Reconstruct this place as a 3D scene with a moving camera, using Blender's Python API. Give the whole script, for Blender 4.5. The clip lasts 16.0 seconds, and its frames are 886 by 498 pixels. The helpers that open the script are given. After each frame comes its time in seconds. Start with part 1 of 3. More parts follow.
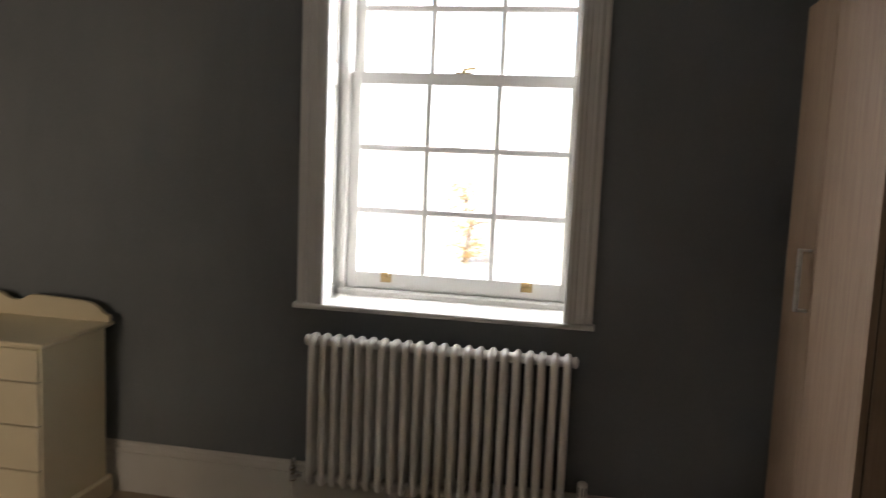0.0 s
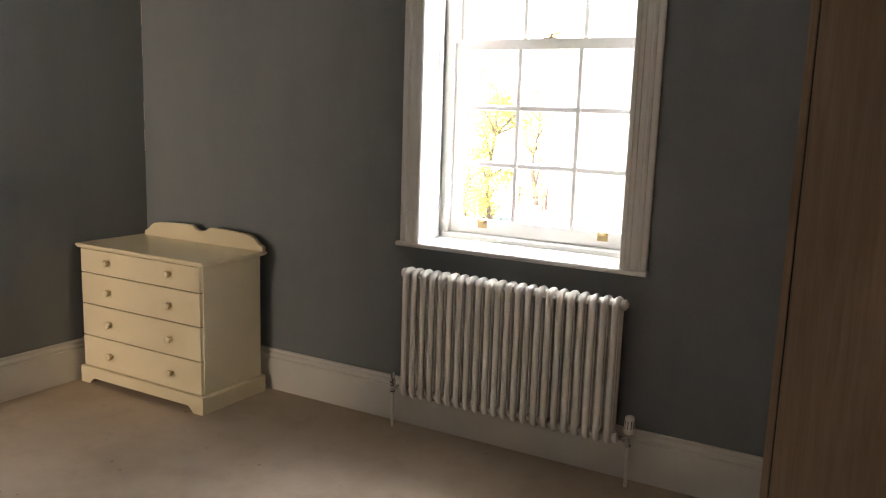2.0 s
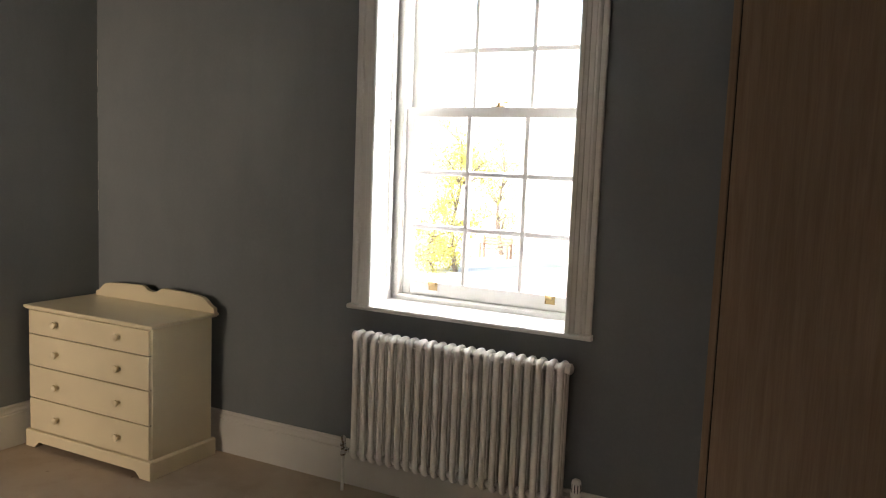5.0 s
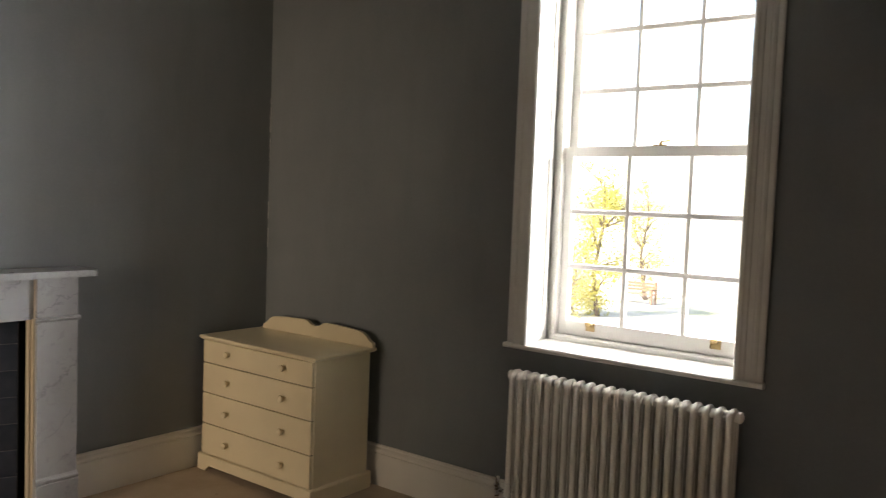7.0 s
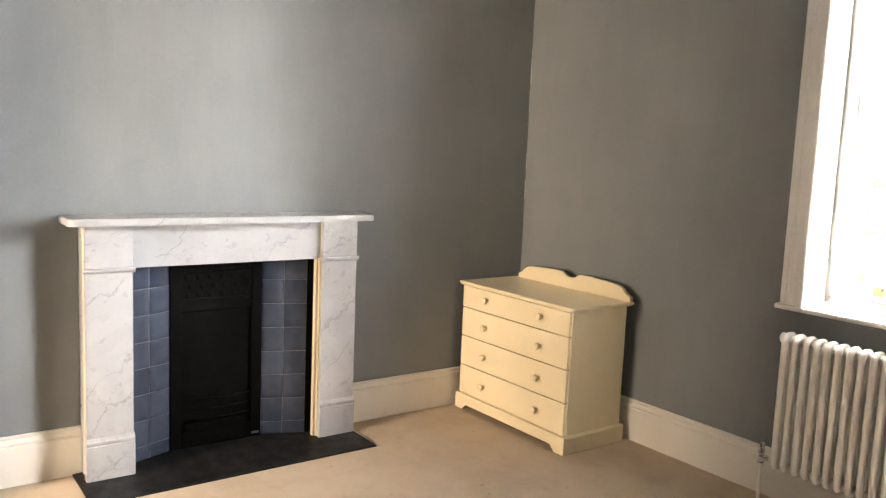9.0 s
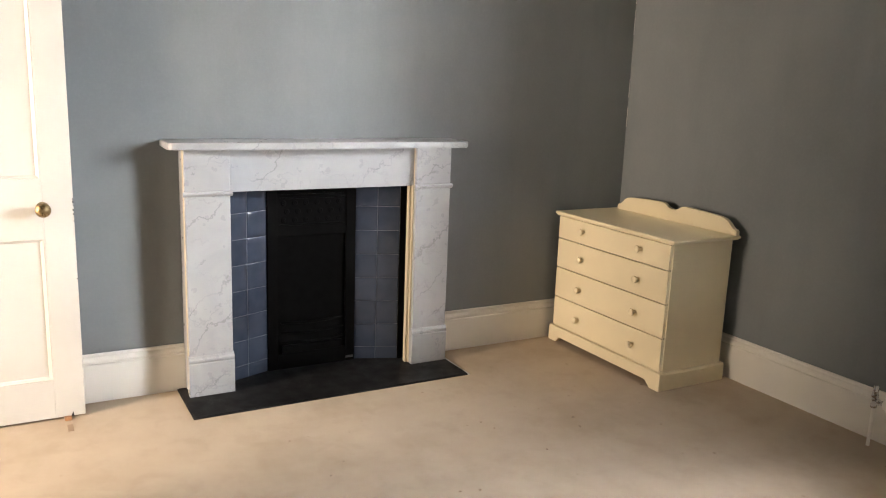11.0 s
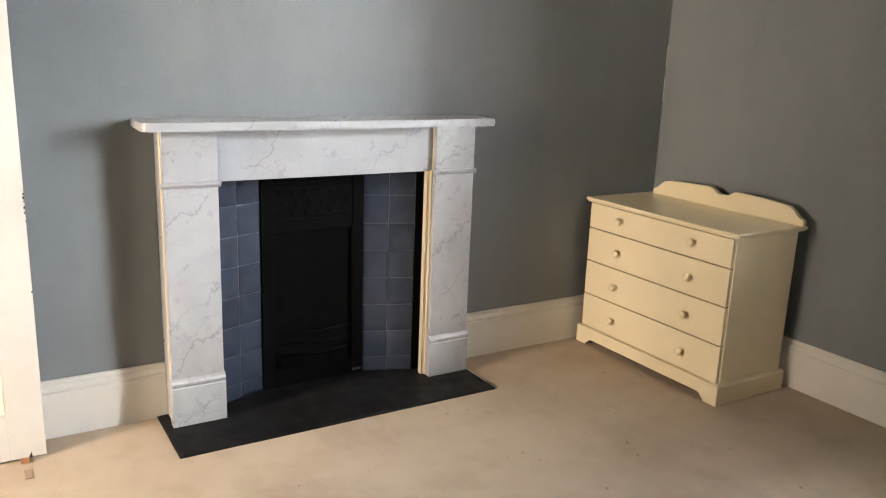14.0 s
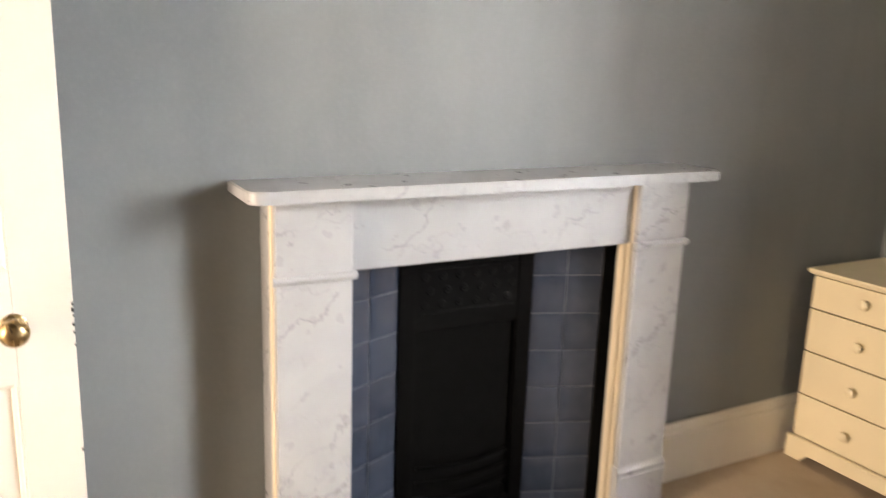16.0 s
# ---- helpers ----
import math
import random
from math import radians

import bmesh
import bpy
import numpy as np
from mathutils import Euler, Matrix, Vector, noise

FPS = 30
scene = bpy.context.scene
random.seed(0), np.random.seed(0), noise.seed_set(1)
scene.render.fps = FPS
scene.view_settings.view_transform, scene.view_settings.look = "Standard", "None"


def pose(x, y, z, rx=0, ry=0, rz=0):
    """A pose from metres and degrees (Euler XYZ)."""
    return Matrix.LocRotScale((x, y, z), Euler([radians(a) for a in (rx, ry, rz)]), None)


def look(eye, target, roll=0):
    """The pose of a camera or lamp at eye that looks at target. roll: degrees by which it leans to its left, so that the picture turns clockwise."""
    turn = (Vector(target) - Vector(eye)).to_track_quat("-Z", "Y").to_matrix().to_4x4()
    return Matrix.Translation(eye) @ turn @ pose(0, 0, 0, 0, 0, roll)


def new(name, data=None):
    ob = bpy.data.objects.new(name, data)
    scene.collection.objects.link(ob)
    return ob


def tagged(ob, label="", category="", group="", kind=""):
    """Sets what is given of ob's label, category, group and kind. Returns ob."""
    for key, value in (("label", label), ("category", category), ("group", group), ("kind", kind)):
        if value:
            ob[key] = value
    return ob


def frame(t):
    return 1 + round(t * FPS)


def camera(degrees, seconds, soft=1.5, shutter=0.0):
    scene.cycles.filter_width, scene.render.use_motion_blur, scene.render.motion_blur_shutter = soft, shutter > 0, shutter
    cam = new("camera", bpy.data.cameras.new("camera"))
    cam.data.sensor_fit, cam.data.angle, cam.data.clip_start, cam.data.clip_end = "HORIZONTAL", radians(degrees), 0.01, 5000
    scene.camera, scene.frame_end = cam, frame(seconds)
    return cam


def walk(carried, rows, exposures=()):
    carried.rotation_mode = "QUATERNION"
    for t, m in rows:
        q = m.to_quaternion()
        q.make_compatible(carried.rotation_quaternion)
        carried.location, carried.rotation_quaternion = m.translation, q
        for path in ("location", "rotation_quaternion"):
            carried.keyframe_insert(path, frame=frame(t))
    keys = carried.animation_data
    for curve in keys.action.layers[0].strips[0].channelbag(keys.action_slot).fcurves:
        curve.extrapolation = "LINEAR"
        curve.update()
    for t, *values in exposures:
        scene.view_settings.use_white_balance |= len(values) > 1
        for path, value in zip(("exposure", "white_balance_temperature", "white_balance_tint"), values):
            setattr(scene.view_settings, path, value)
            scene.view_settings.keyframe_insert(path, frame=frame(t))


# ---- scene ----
cam = camera(57.9, 16.0, soft=1.05, shutter=0.3)
PATH = [
    (0, (0.116, 0.038, 1.492), (-0.255, 1.99, 1.259), 2.4),
    (0.1, (0.198, 0.04, 1.485), (-0.284, 1.956, 1.243), 2.3),
    (0.2, (0.268, 0.041, 1.48), (-0.308, 1.927, 1.229), 2.21),
    (0.5, (0.432, 0.045, 1.466), (-0.365, 1.859, 1.197), 2.0),
    (1, (0.644, -0.061, 1.46), (-0.268, 1.693, 1.154), 2.1),
    (1.5, (0.811, -0.112, 1.483), (-0.138, 1.618, 1.156), 2.0),
    (2, (0.964, -0.096, 1.478), (-0.007, 1.621, 1.145), 1.9),
    (2.5, (1.024, -0.112, 1.509), (0.073, 1.615, 1.171), 1.9),
    (3, (1.053, -0.096, 1.518), (0.165, 1.665, 1.19), 1.9),
    (5.5, (1.047, -0.093, 1.562), (0.116, 1.668, 1.391), 2.1),
    (6, (1.043, -0.106, 1.556), (0.05, 1.624, 1.418), 2.2),
    (6.5, (1.007, -0.128, 1.555), (-0.059, 1.559, 1.427), 2.2),
    (7, (0.979, -0.147, 1.537), (-0.23, 1.442, 1.418), 2.2),
    (7.5, (0.94, -0.17, 1.546), (-0.412, 1.297, 1.402), 2.2),
    (8, (0.945, -0.17, 1.528), (-0.522, 1.179, 1.363), 2.2),
    (8.5, (0.916, -0.223, 1.517), (-0.621, 1.041, 1.314), 2.3),
    (9, (0.907, -0.243, 1.499), (-0.697, 0.926, 1.252), 2.4),
    (9.5, (0.896, -0.245, 1.485), (-0.761, 0.833, 1.184), 2.3),
    (10, (0.901, -0.227, 1.472), (-0.795, 0.771, 1.119), 2.2),
    (12.5, (0.682, -0.153, 1.443), (-1.012, 0.805, 0.984), 2.1),
    (13, (0.586, -0.167, 1.442), (-1.082, 0.832, 0.973), 2.2),
    (13.5, (0.43, -0.147, 1.426), (-1.221, 0.878, 0.953), 2.1),
    (14, (0.234, -0.114, 1.429), (-1.418, 0.904, 0.947), 2.2),
    (14.5, (0.029, -0.098, 1.418), (-1.638, 0.897, 0.939), 2.1),
    (15, (-0.2, -0.077, 1.423), (-1.878, 0.906, 0.953), 1.9),
    (15.5, (-0.532, -0.055, 1.413), (-2.195, 0.95, 0.94), 2.0),
    (15.9, (-0.737, -0.044, 1.432), (-2.427, 0.92, 0.972), 1.94),
    (16, (-0.862, -0.037, 1.443), (-2.569, 0.902, 0.992), 1.9),
]
EXPOSURES = [
    (0.0, 2.57, 6530, 15), (0.5, 2.62, 6530, 15), (1.0, 3.0, 6530, 15), (2.0, 3.45, 6530, 15), (3.0, 3.55, 6530, 15), (5.5, 3.14, 6530, 14),
    (6.5, 2.84, 6530, 14), (7.0, 2.8, 6850, 14), (7.5, 3.3, 6900, 15), (8.0, 3.7, 6900, 16), (8.5, 4.32, 7000, 15), (9.0, 4.55, 6960, 16),
    (10.0, 4.12, 6760, 15), (12.5, 4.1, 6400, 13), (14.0, 4.13, 6450, 13), (16.0, 4.22, 6950, 16),
]
walk(cam, [(t, look(eye, target, roll)) for t, eye, target, roll in PATH], EXPOSURES)

# ---- world, sun, large lights ----
SUN_ELEV, SUN_ROT = radians(42), radians(200)
world = bpy.data.worlds.new("sky")
scene.world = world
world.use_nodes = True
wn = world.node_tree
wn.nodes.clear()
sky = wn.nodes.new("ShaderNodeTexSky")
sky.sky_type, sky.sun_disc = "NISHITA", False
sky.sun_elevation, sky.sun_rotation = SUN_ELEV, SUN_ROT
wbg = wn.nodes.new("ShaderNodeBackground")
wbg.inputs["Strength"].default_value = 0.09
wout = wn.nodes.new("ShaderNodeOutputWorld")
wn.links.new(sky.outputs[0], wbg.inputs[0])
wn.links.new(wbg.outputs[0], wout.inputs[0])

sun = new("sun", bpy.data.lights.new("sun", "SUN"))
sun.data.energy, sun.data.angle, sun.data.color = 2.6, radians(0.5), (1.0, 0.94, 0.85)
sun_way = Vector((math.sin(SUN_ROT) * math.cos(SUN_ELEV), math.cos(SUN_ROT) * math.cos(SUN_ELEV), math.sin(SUN_ELEV)))
sun.matrix_world = look(sun_way * 30, (0, 0, 0))

# unseen area lamp added in the windowless landing, for warm light through the doorway
hall_lamp = new("landing_fill_lamp", bpy.data.lights.new("landing_fill_lamp", "AREA"))
hall_lamp.data.shape, hall_lamp.data.size, hall_lamp.data.size_y = "RECTANGLE", 0.7, 1.5
hall_lamp.data.energy, hall_lamp.data.color = 11.5, (1.0, 0.84, 0.66)
hall_lamp.matrix_world = look((-1.84, -2.48, 1.30), (-2.2, 1.5, 0.9))


# area lamp added outside the window, out of view, for bright north-east sky
sky_lamp = new("north_east_sky_lamp", bpy.data.lights.new("north_east_sky_lamp", "AREA"))
sky_lamp.data.shape, sky_lamp.data.size, sky_lamp.data.size_y = "RECTANGLE", 6.6, 2.8
sky_lamp.data.energy, sky_lamp.data.color = 175.0, (0.97, 0.985, 1.0)
sky_lamp.matrix_world = look((6.2, 5.3, 2.6), (-0.45, 3.3, 1.7))

# smaller lamp added out of view, to light the fireplace wall through the window
cloud = new("fireplace_key_lamp", bpy.data.lights.new("fireplace_key_lamp", "AREA"))
cloud.data.shape, cloud.data.size, cloud.data.size_y = "RECTANGLE", 3.8, 3.6
cloud.data.energy, cloud.data.color = 325.0, (0.93, 0.97, 1.0)
cloud.matrix_world = look((4.6, 9.4, 3.4), (-0.45, 3.3, 1.8))

# lamp added high to the north, for more sky light on the floor
high_lamp = new("high_sky_lamp", bpy.data.lights.new("high_sky_lamp", "AREA"))
high_lamp.data.shape, high_lamp.data.size, high_lamp.data.size_y = "RECTANGLE", 6.0, 3.6
high_lamp.data.energy, high_lamp.data.color = 240.0, (0.95, 0.975, 1.0)
high_lamp.matrix_world = look((-1.8, 6.8, 5.2), (-0.45, 3.2, 1.8))


# ---- material helpers ----
class Mat:
    """A Principled material and short ways to add nodes to it."""

    def __init__(self, name, color=(0.5, 0.5, 0.5), rough=0.5, metal=0.0, spec=0.5):
        self.m = bpy.data.materials.new(name)
        self.m.use_nodes = True
        self.t = self.m.node_tree
        self.p = self.t.nodes["Principled BSDF"]
        self.p.inputs["Base Color"].default_value = (*color, 1)
        self.p.inputs["Roughness"].default_value = rough
        self.p.inputs["Metallic"].default_value = metal
        self.p.inputs["Specular IOR Level"].default_value = spec
        self._co = None

    def node(self, kind, **values):
        n = self.t.nodes.new(kind)
        for key, value in values.items():
            n.inputs[key.replace("_", " ")].default_value = value
        return n

    def link(self, a, b):
        self.t.links.new(a, b)

    def co(self, scale=(1, 1, 1), turn=(0, 0, 0)):
        g = self.node("ShaderNodeNewGeometry")
        mp = self.node("ShaderNodeMapping")
        mp.inputs["Scale"].default_value = scale
        mp.inputs["Rotation"].default_value = turn
        self.link(g.outputs["Position"], mp.inputs["Vector"])
        return mp.outputs["Vector"]

    def noise(self, scale, detail=3.0, rough=0.5, stretch=(1, 1, 1), distort=0.0, turn=(0, 0, 0)):
        n = self.node("ShaderNodeTexNoise", Scale=scale, Detail=detail, Roughness=rough, Distortion=distort)
        self.link(self.co(stretch, turn), n.inputs["Vector"])
        return n.outputs["Fac"]

    def ramp(self, fac, stops):
        r = self.node("ShaderNodeValToRGB")
        e = r.color_ramp.elements
        while len(e) < len(stops):
            e.new(0.5)
        for el, (pos, col) in zip(e, stops):
            el.position = pos
            el.color = (*col, 1) if len(col) == 3 else col
        self.link(fac, r.inputs["Fac"])
        return r.outputs["Color"]

    def math(self, op, a, b=None):
        n = self.t.nodes.new("ShaderNodeMath")
        n.operation = op
        for k, v in enumerate((a, b)):
            if v is None:
                continue
            if isinstance(v, (int, float)):
                n.inputs[k].default_value = v
            else:
                self.link(v, n.inputs[k])
        return n.outputs[0]

    def mix(self, fac, a, b, blend="MIX"):
        n = self.t.nodes.new("ShaderNodeMix")
        n.data_type, n.blend_type = "RGBA", blend
        for k, v in ((0, fac), (6, a), (7, b)):
            if isinstance(v, (int, float)):
                n.inputs[k].default_value = v
            elif isinstance(v, tuple):
                n.inputs[k].default_value = (*v, 1)
            else:
                self.link(v, n.inputs[k])
        return n.outputs[2]

    def color(self, c):
        self.link(c, self.p.inputs["Base Color"])
        return self

    def rough(self, c):
        self.link(c, self.p.inputs["Roughness"])
        return self

    def bump(self, height, strength=0.2, dist=0.002):
        b = self.node("ShaderNodeBump", Strength=strength, Distance=dist)
        self.link(height, b.inputs["Height"])
        self.link(b.outputs["Normal"], self.p.inputs["Normal"])
        return self


def wall_paint():
    k = Mat("grey_wall_paint", rough=0.62, spec=0.2)
    c = k.ramp(k.noise(1.3, 4), [(0.3, (0.166, 0.180, 0.184)), (0.7, (0.194, 0.207, 0.211))])
    c = k.mix(k.ramp(k.noise(9, 5), [(0.42, (0, 0, 0)), (0.78, (0.30, 0.30, 0.30))]), c, (0.212, 0.217, 0.212))
    # faint upright strokes of the roller, and speckle
    c = k.mix(k.ramp(k.noise(7, 4, 0.6, stretch=(1, 1, 0.22)), [(0.48, (0, 0, 0)), (0.72, (0.34, 0.34, 0.34))]), c, (0.148, 0.162, 0.166))
    c = k.mix(k.ramp(k.noise(75, 3, 0.6), [(0.45, (0, 0, 0)), (0.75, (0.22, 0.22, 0.22))]), c, (0.225, 0.235, 0.235))
    k.color(c)
    k.rough(k.ramp(k.noise(3, 3), [(0.3, (0.55, 0.55, 0.55)), (0.7, (0.68, 0.68, 0.68))]))
    h = k.math("ADD", k.math("MULTIPLY", k.noise(260, 2), 0.5), k.math("MULTIPLY", k.noise(6, 3), 1.2))
    return k.bump(h, 0.22, 0.003).m


def white_paint(name="white_gloss_paint", base=(0.72, 0.70, 0.655), rough=0.32):
    k = Mat(name, rough=rough)
    dark = tuple(v * 0.93 for v in base)
    c = k.ramp(k.noise(3.5, 4), [(0.3, dark), (0.65, base)])
    k.color(c)
    k.rough(k.ramp(k.noise(12, 3), [(0.3, (rough - 0.015,) * 3), (0.7, (rough + 0.025,) * 3)]))
    return k.bump(k.noise(55, 3, stretch=(1, 1, 0.25)), 0.08, 0.002).m


def enamel():
    """Smooth powder-coated enamel."""
    k = Mat("white_radiator_enamel", rough=0.62, spec=0.3)
    k.color(k.ramp(k.noise(2.5, 3), [(0.3, (0.78, 0.75, 0.69)), (0.7, (0.83, 0.80, 0.74))]))
    return k.m


def carpet_mat():
    k = Mat("beige_carpet", rough=0.95, spec=0.1)
    c = k.ramp(k.noise(2.1, 5, 0.6), [(0.28, (0.37, 0.292, 0.212)), (0.5, (0.465, 0.375, 0.28)), (0.75, (0.52, 0.425, 0.325))])
    stain = k.ramp(k.noise(7.5, 6, 0.65, distort=0.3), [(0.52, (0, 0, 0)), (0.74, (0.34, 0.34, 0.34))])
    c = k.mix(stain, c, (0.30, 0.235, 0.17))
    spots = k.ramp(k.noise(23, 2, 0.4), [(0.745, (0, 0, 0)), (0.79, (0.7, 0.7, 0.7))])
    c = k.mix(spots, c, (0.19, 0.13, 0.09))
    c = k.mix(k.ramp(k.noise(420, 2), [(0.3, (0.45, 0.45, 0.45)), (0.7, (0, 0, 0))]), c, (0.34, 0.275, 0.21))
    k.color(c)
    h = k.math("ADD", k.noise(480, 2), k.math("MULTIPLY", k.noise(60, 3), 0.5))
    return k.bump(h, 0.35, 0.003).m


def marble_mat():
    k = Mat("white_grey_veined_marble", rough=0.28)
    cloud = k.noise(4.5, 5, 0.55, distort=0.6)
    base = k.ramp(cloud, [(0.3, (0.305, 0.316, 0.332)), (0.55, (0.350, 0.358, 0.368)), (0.75, (0.382, 0.388, 0.392))])
    def veins(scale, distortion, turn, width, depth):
        w = k.node("ShaderNodeTexWave", Scale=scale, Distortion=distortion, Detail=6.0, Detail_Scale=2.2, Detail_Roughness=0.62)
        k.link(k.co((1, 1, 1), turn), w.inputs["Vector"])
        return k.ramp(w.outputs["Fac"], [(1 - width, (0, 0, 0)), (1.0, (depth,) * 3)])

    where = k.ramp(k.noise(5.2, 4), [(0.40, (0, 0, 0)), (0.58, (1, 1, 1))])
    f1 = k.mix(1.0, veins(2.2, 7.0, (0.5, 0.7, 0.9), 0.018, 0.50), where, "MULTIPLY")
    f2 = k.mix(1.0, veins(4.3, 6.5, (1.1, 0.2, 0.4), 0.020, 0.50), where, "MULTIPLY")
    f3 = k.ramp(k.noise(26, 6, 0.75, distort=1.4, stretch=(1, 1, 1.8)), [(0.60, (0, 0, 0)), (0.74, (0.55, 0.55, 0.55))])
    c = k.mix(f1, base, (0.13, 0.135, 0.145))
    c = k.mix(f2, c, (0.25, 0.255, 0.265))
    c = k.mix(k.mix(1.0, f3, where, "MULTIPLY"), c, (0.22, 0.22, 0.22))
    c = k.mix(k.ramp(k.noise(2.0, 3), [(0.5, (0, 0, 0)), (0.8, (0.16, 0.16, 0.16))]), c, (0.39, 0.365, 0.315))
    k.color(c)
    k.rough(k.ramp(k.noise(20, 3), [(0.3, (0.27, 0.27, 0.27)), (0.7, (0.31, 0.31, 0.31))]))
    return k.bump(k.noise(90, 2), 0.04, 0.001).m


def tile_mat():
    k = Mat("blue_grey_glazed_tile", rough=0.12)
    info = k.t.nodes.new("ShaderNodeObjectInfo")
    c = k.ramp(info.outputs["Random"], [(0.0, (0.024, 0.032, 0.050)), (0.5, (0.030, 0.039, 0.060)), (1.0, (0.038, 0.048, 0.070))])
    c = k.mix(k.ramp(k.noise(14, 4), [(0.35, (0, 0, 0)), (0.75, (0.5, 0.5, 0.5))]), c, (0.050, 0.061, 0.084))
    k.color(c)
    k.rough(k.ramp(k.noise(9, 3), [(0.3, (0.07, 0.07, 0.07)), (0.7, (0.17, 0.17, 0.17))]))
    return k.bump(k.noise(16, 2), 0.12, 0.004).m


def iron_mat(name="black_cast_iron", base=0.012, rough=0.5):
    k = Mat(name, rough=rough, spec=0.03)
    k.color(k.ramp(k.noise(18, 4), [(0.3, (base,) * 3), (0.75, (base * 1.9, base * 1.85, base * 1.8))]))
    k.rough(k.ramp(k.noise(30, 4), [(0.3, (rough - 0.1,) * 3), (0.75, (rough + 0.14,) * 3)]))
    return k.bump(k.noise(140, 3), 0.15, 0.001).m


def slate_mat():
    k = Mat("black_slate", rough=0.5, spec=0.15)
    c = k.ramp(k.noise(6, 5, 0.6), [(0.3, (0.006, 0.006, 0.0065)), (0.7, (0.012, 0.012, 0.0125))])
    scratch = k.math("ABSOLUTE", k.math("SUBTRACT", k.noise(5, 3, distort=0.4, stretch=(1, 3, 1)), 0.5))
    c = k.mix(k.ramp(scratch, [(0.0, (0.16, 0.16, 0.16)), (0.006, (0, 0, 0))]), c, (0.12, 0.11, 0.10))
    k.color(c)
    k.rough(k.ramp(k.noise(11, 4), [(0.3, (0.40, 0.40, 0.40)), (0.7, (0.62, 0.62, 0.62))]))
    return k.bump(k.noise(35, 5), 0.12, 0.002).m


def oak_mat():
    k = Mat("brown_oak_laminate", rough=0.62, spec=0.2)
    g1 = k.noise(16, 5, 0.6, stretch=(3.5, 3.5, 0.22), distort=0.4)
    g2 = k.noise(110, 3, 0.6, stretch=(2, 2, 0.06))
    c = k.ramp(g1, [(0.3, (0.262, 0.172, 0.110)), (0.52, (0.312, 0.212, 0.138)), (0.75, (0.358, 0.250, 0.166))])
    c = k.mix(k.ramp(g2, [(0.45, (0, 0, 0)), (0.75, (0.28, 0.28, 0.28))]), c, (0.19, 0.128, 0.088))
    k.color(c)
    return k.bump(g2, 0.08, 0.001).m


def metal_mat(name, color, rough=0.25):
    k = Mat(name, color, rough, 1.0)
    k.color(k.ramp(k.noise(40, 4), [(0.35, tuple(v * 0.72 for v in color)), (0.65, color)]))
    k.rough(k.ramp(k.noise(60, 3), [(0.3, (rough - 0.08,) * 3), (0.7, (rough + 0.15,) * 3)]))
    return k.m


def plain(name, color, rough=0.5, var=0.85, scale=12):
    k = Mat(name, color, rough)
    k.color(k.ramp(k.noise(scale, 4), [(0.3, tuple(v * var for v in color)), (0.7, color)]))
    return k.m


def glass_mat():
    k = Mat("window_glass", (1, 1, 1), 0.0)
    k.p.inputs["Transmission Weight"].default_value = 1.0
    k.p.inputs["IOR"].default_value = 1.45
    return k.m


def leaf_mat(name, a, b):
    k = Mat(name, a, 0.55)
    g = k.t.nodes.new("ShaderNodeNewGeometry")
    k.color(k.ramp(g.outputs["Random Per Island"], [(0.0, a), (1.0, b)]))
    return k.m


def ground_mat():
    k = Mat("pale_gravel_and_dry_lawn", rough=0.9)
    k.color(k.ramp(k.noise(0.35, 5), [(0.46, (0.50, 0.47, 0.40)), (0.64, (0.36, 0.36, 0.22))]))
    return k.bump(k.noise(9, 4), 0.5, 0.05).m


M_WALL, M_WHITE = wall_paint(), white_paint()
M_TRIM = white_paint("off_white_skirting_paint", (0.68, 0.65, 0.585), 0.38)
M_DOOR = white_paint("cream_white_door_paint", (0.55, 0.525, 0.475), 0.36)
M_CREAM = white_paint("cream_furniture_paint", (0.80, 0.69, 0.465), 0.30)
M_RAD = enamel()
# cream colour stands in for warm doorway light on the jamb slips
M_WARM_SLIP = white_paint("warm_lit_slip", (0.60, 0.52, 0.385), 0.40)
M_CEIL = plain("white_ceiling_emulsion", (0.78, 0.77, 0.74), 0.85, 0.95, 2)
M_CARPET, M_MARBLE, M_TILE = carpet_mat(), marble_mat(), tile_mat()
M_IRON, M_SLATE, M_OAK = iron_mat(base=0.0022), slate_mat(), oak_mat()
M_INSERT_BACK = iron_mat("black_insert_back", 0.003, 0.9)
M_GROUT = plain("grey_tile_grout", (0.15, 0.16, 0.185), 0.4)
M_BRASS = metal_mat("tarnished_brass", (0.50, 0.36, 0.17), 0.30)
M_KNOB = metal_mat("dark_worn_brass", (0.36, 0.26, 0.13), 0.26)
M_CHROME = metal_mat("dull_chrome", (0.62, 0.60, 0.57), 0.24)
M_STEEL = metal_mat("brushed_steel", (0.66, 0.65, 0.63), 0.34)
M_GLASS = glass_mat()
M_PLATE = plain("dull_grey_metal_paint", (0.06, 0.06, 0.06), 0.5)
# near-black for painted shade in gaps and slots, and for chipped paint
M_DARK = plain("dark_shade_and_marks", (0.02, 0.018, 0.016), 0.9)
M_GAP_SHADE = plain("drawer_gap_shade", (0.16, 0.12, 0.075), 0.9)
M_WOOD = plain("raw_orange_wood", (0.45, 0.22, 0.10), 0.7, 0.7, 60)
M_SCRAP = plain("brown_card_scrap", (0.30, 0.21, 0.14), 0.8)
M_GROUND = ground_mat()
M_LEAF = leaf_mat("yellow_green_leaves", (0.26, 0.25, 0.04), (0.42, 0.37, 0.07))
M_LEAF_RED = leaf_mat("russet_leaves", (0.34, 0.16, 0.05), (0.40, 0.26, 0.06))
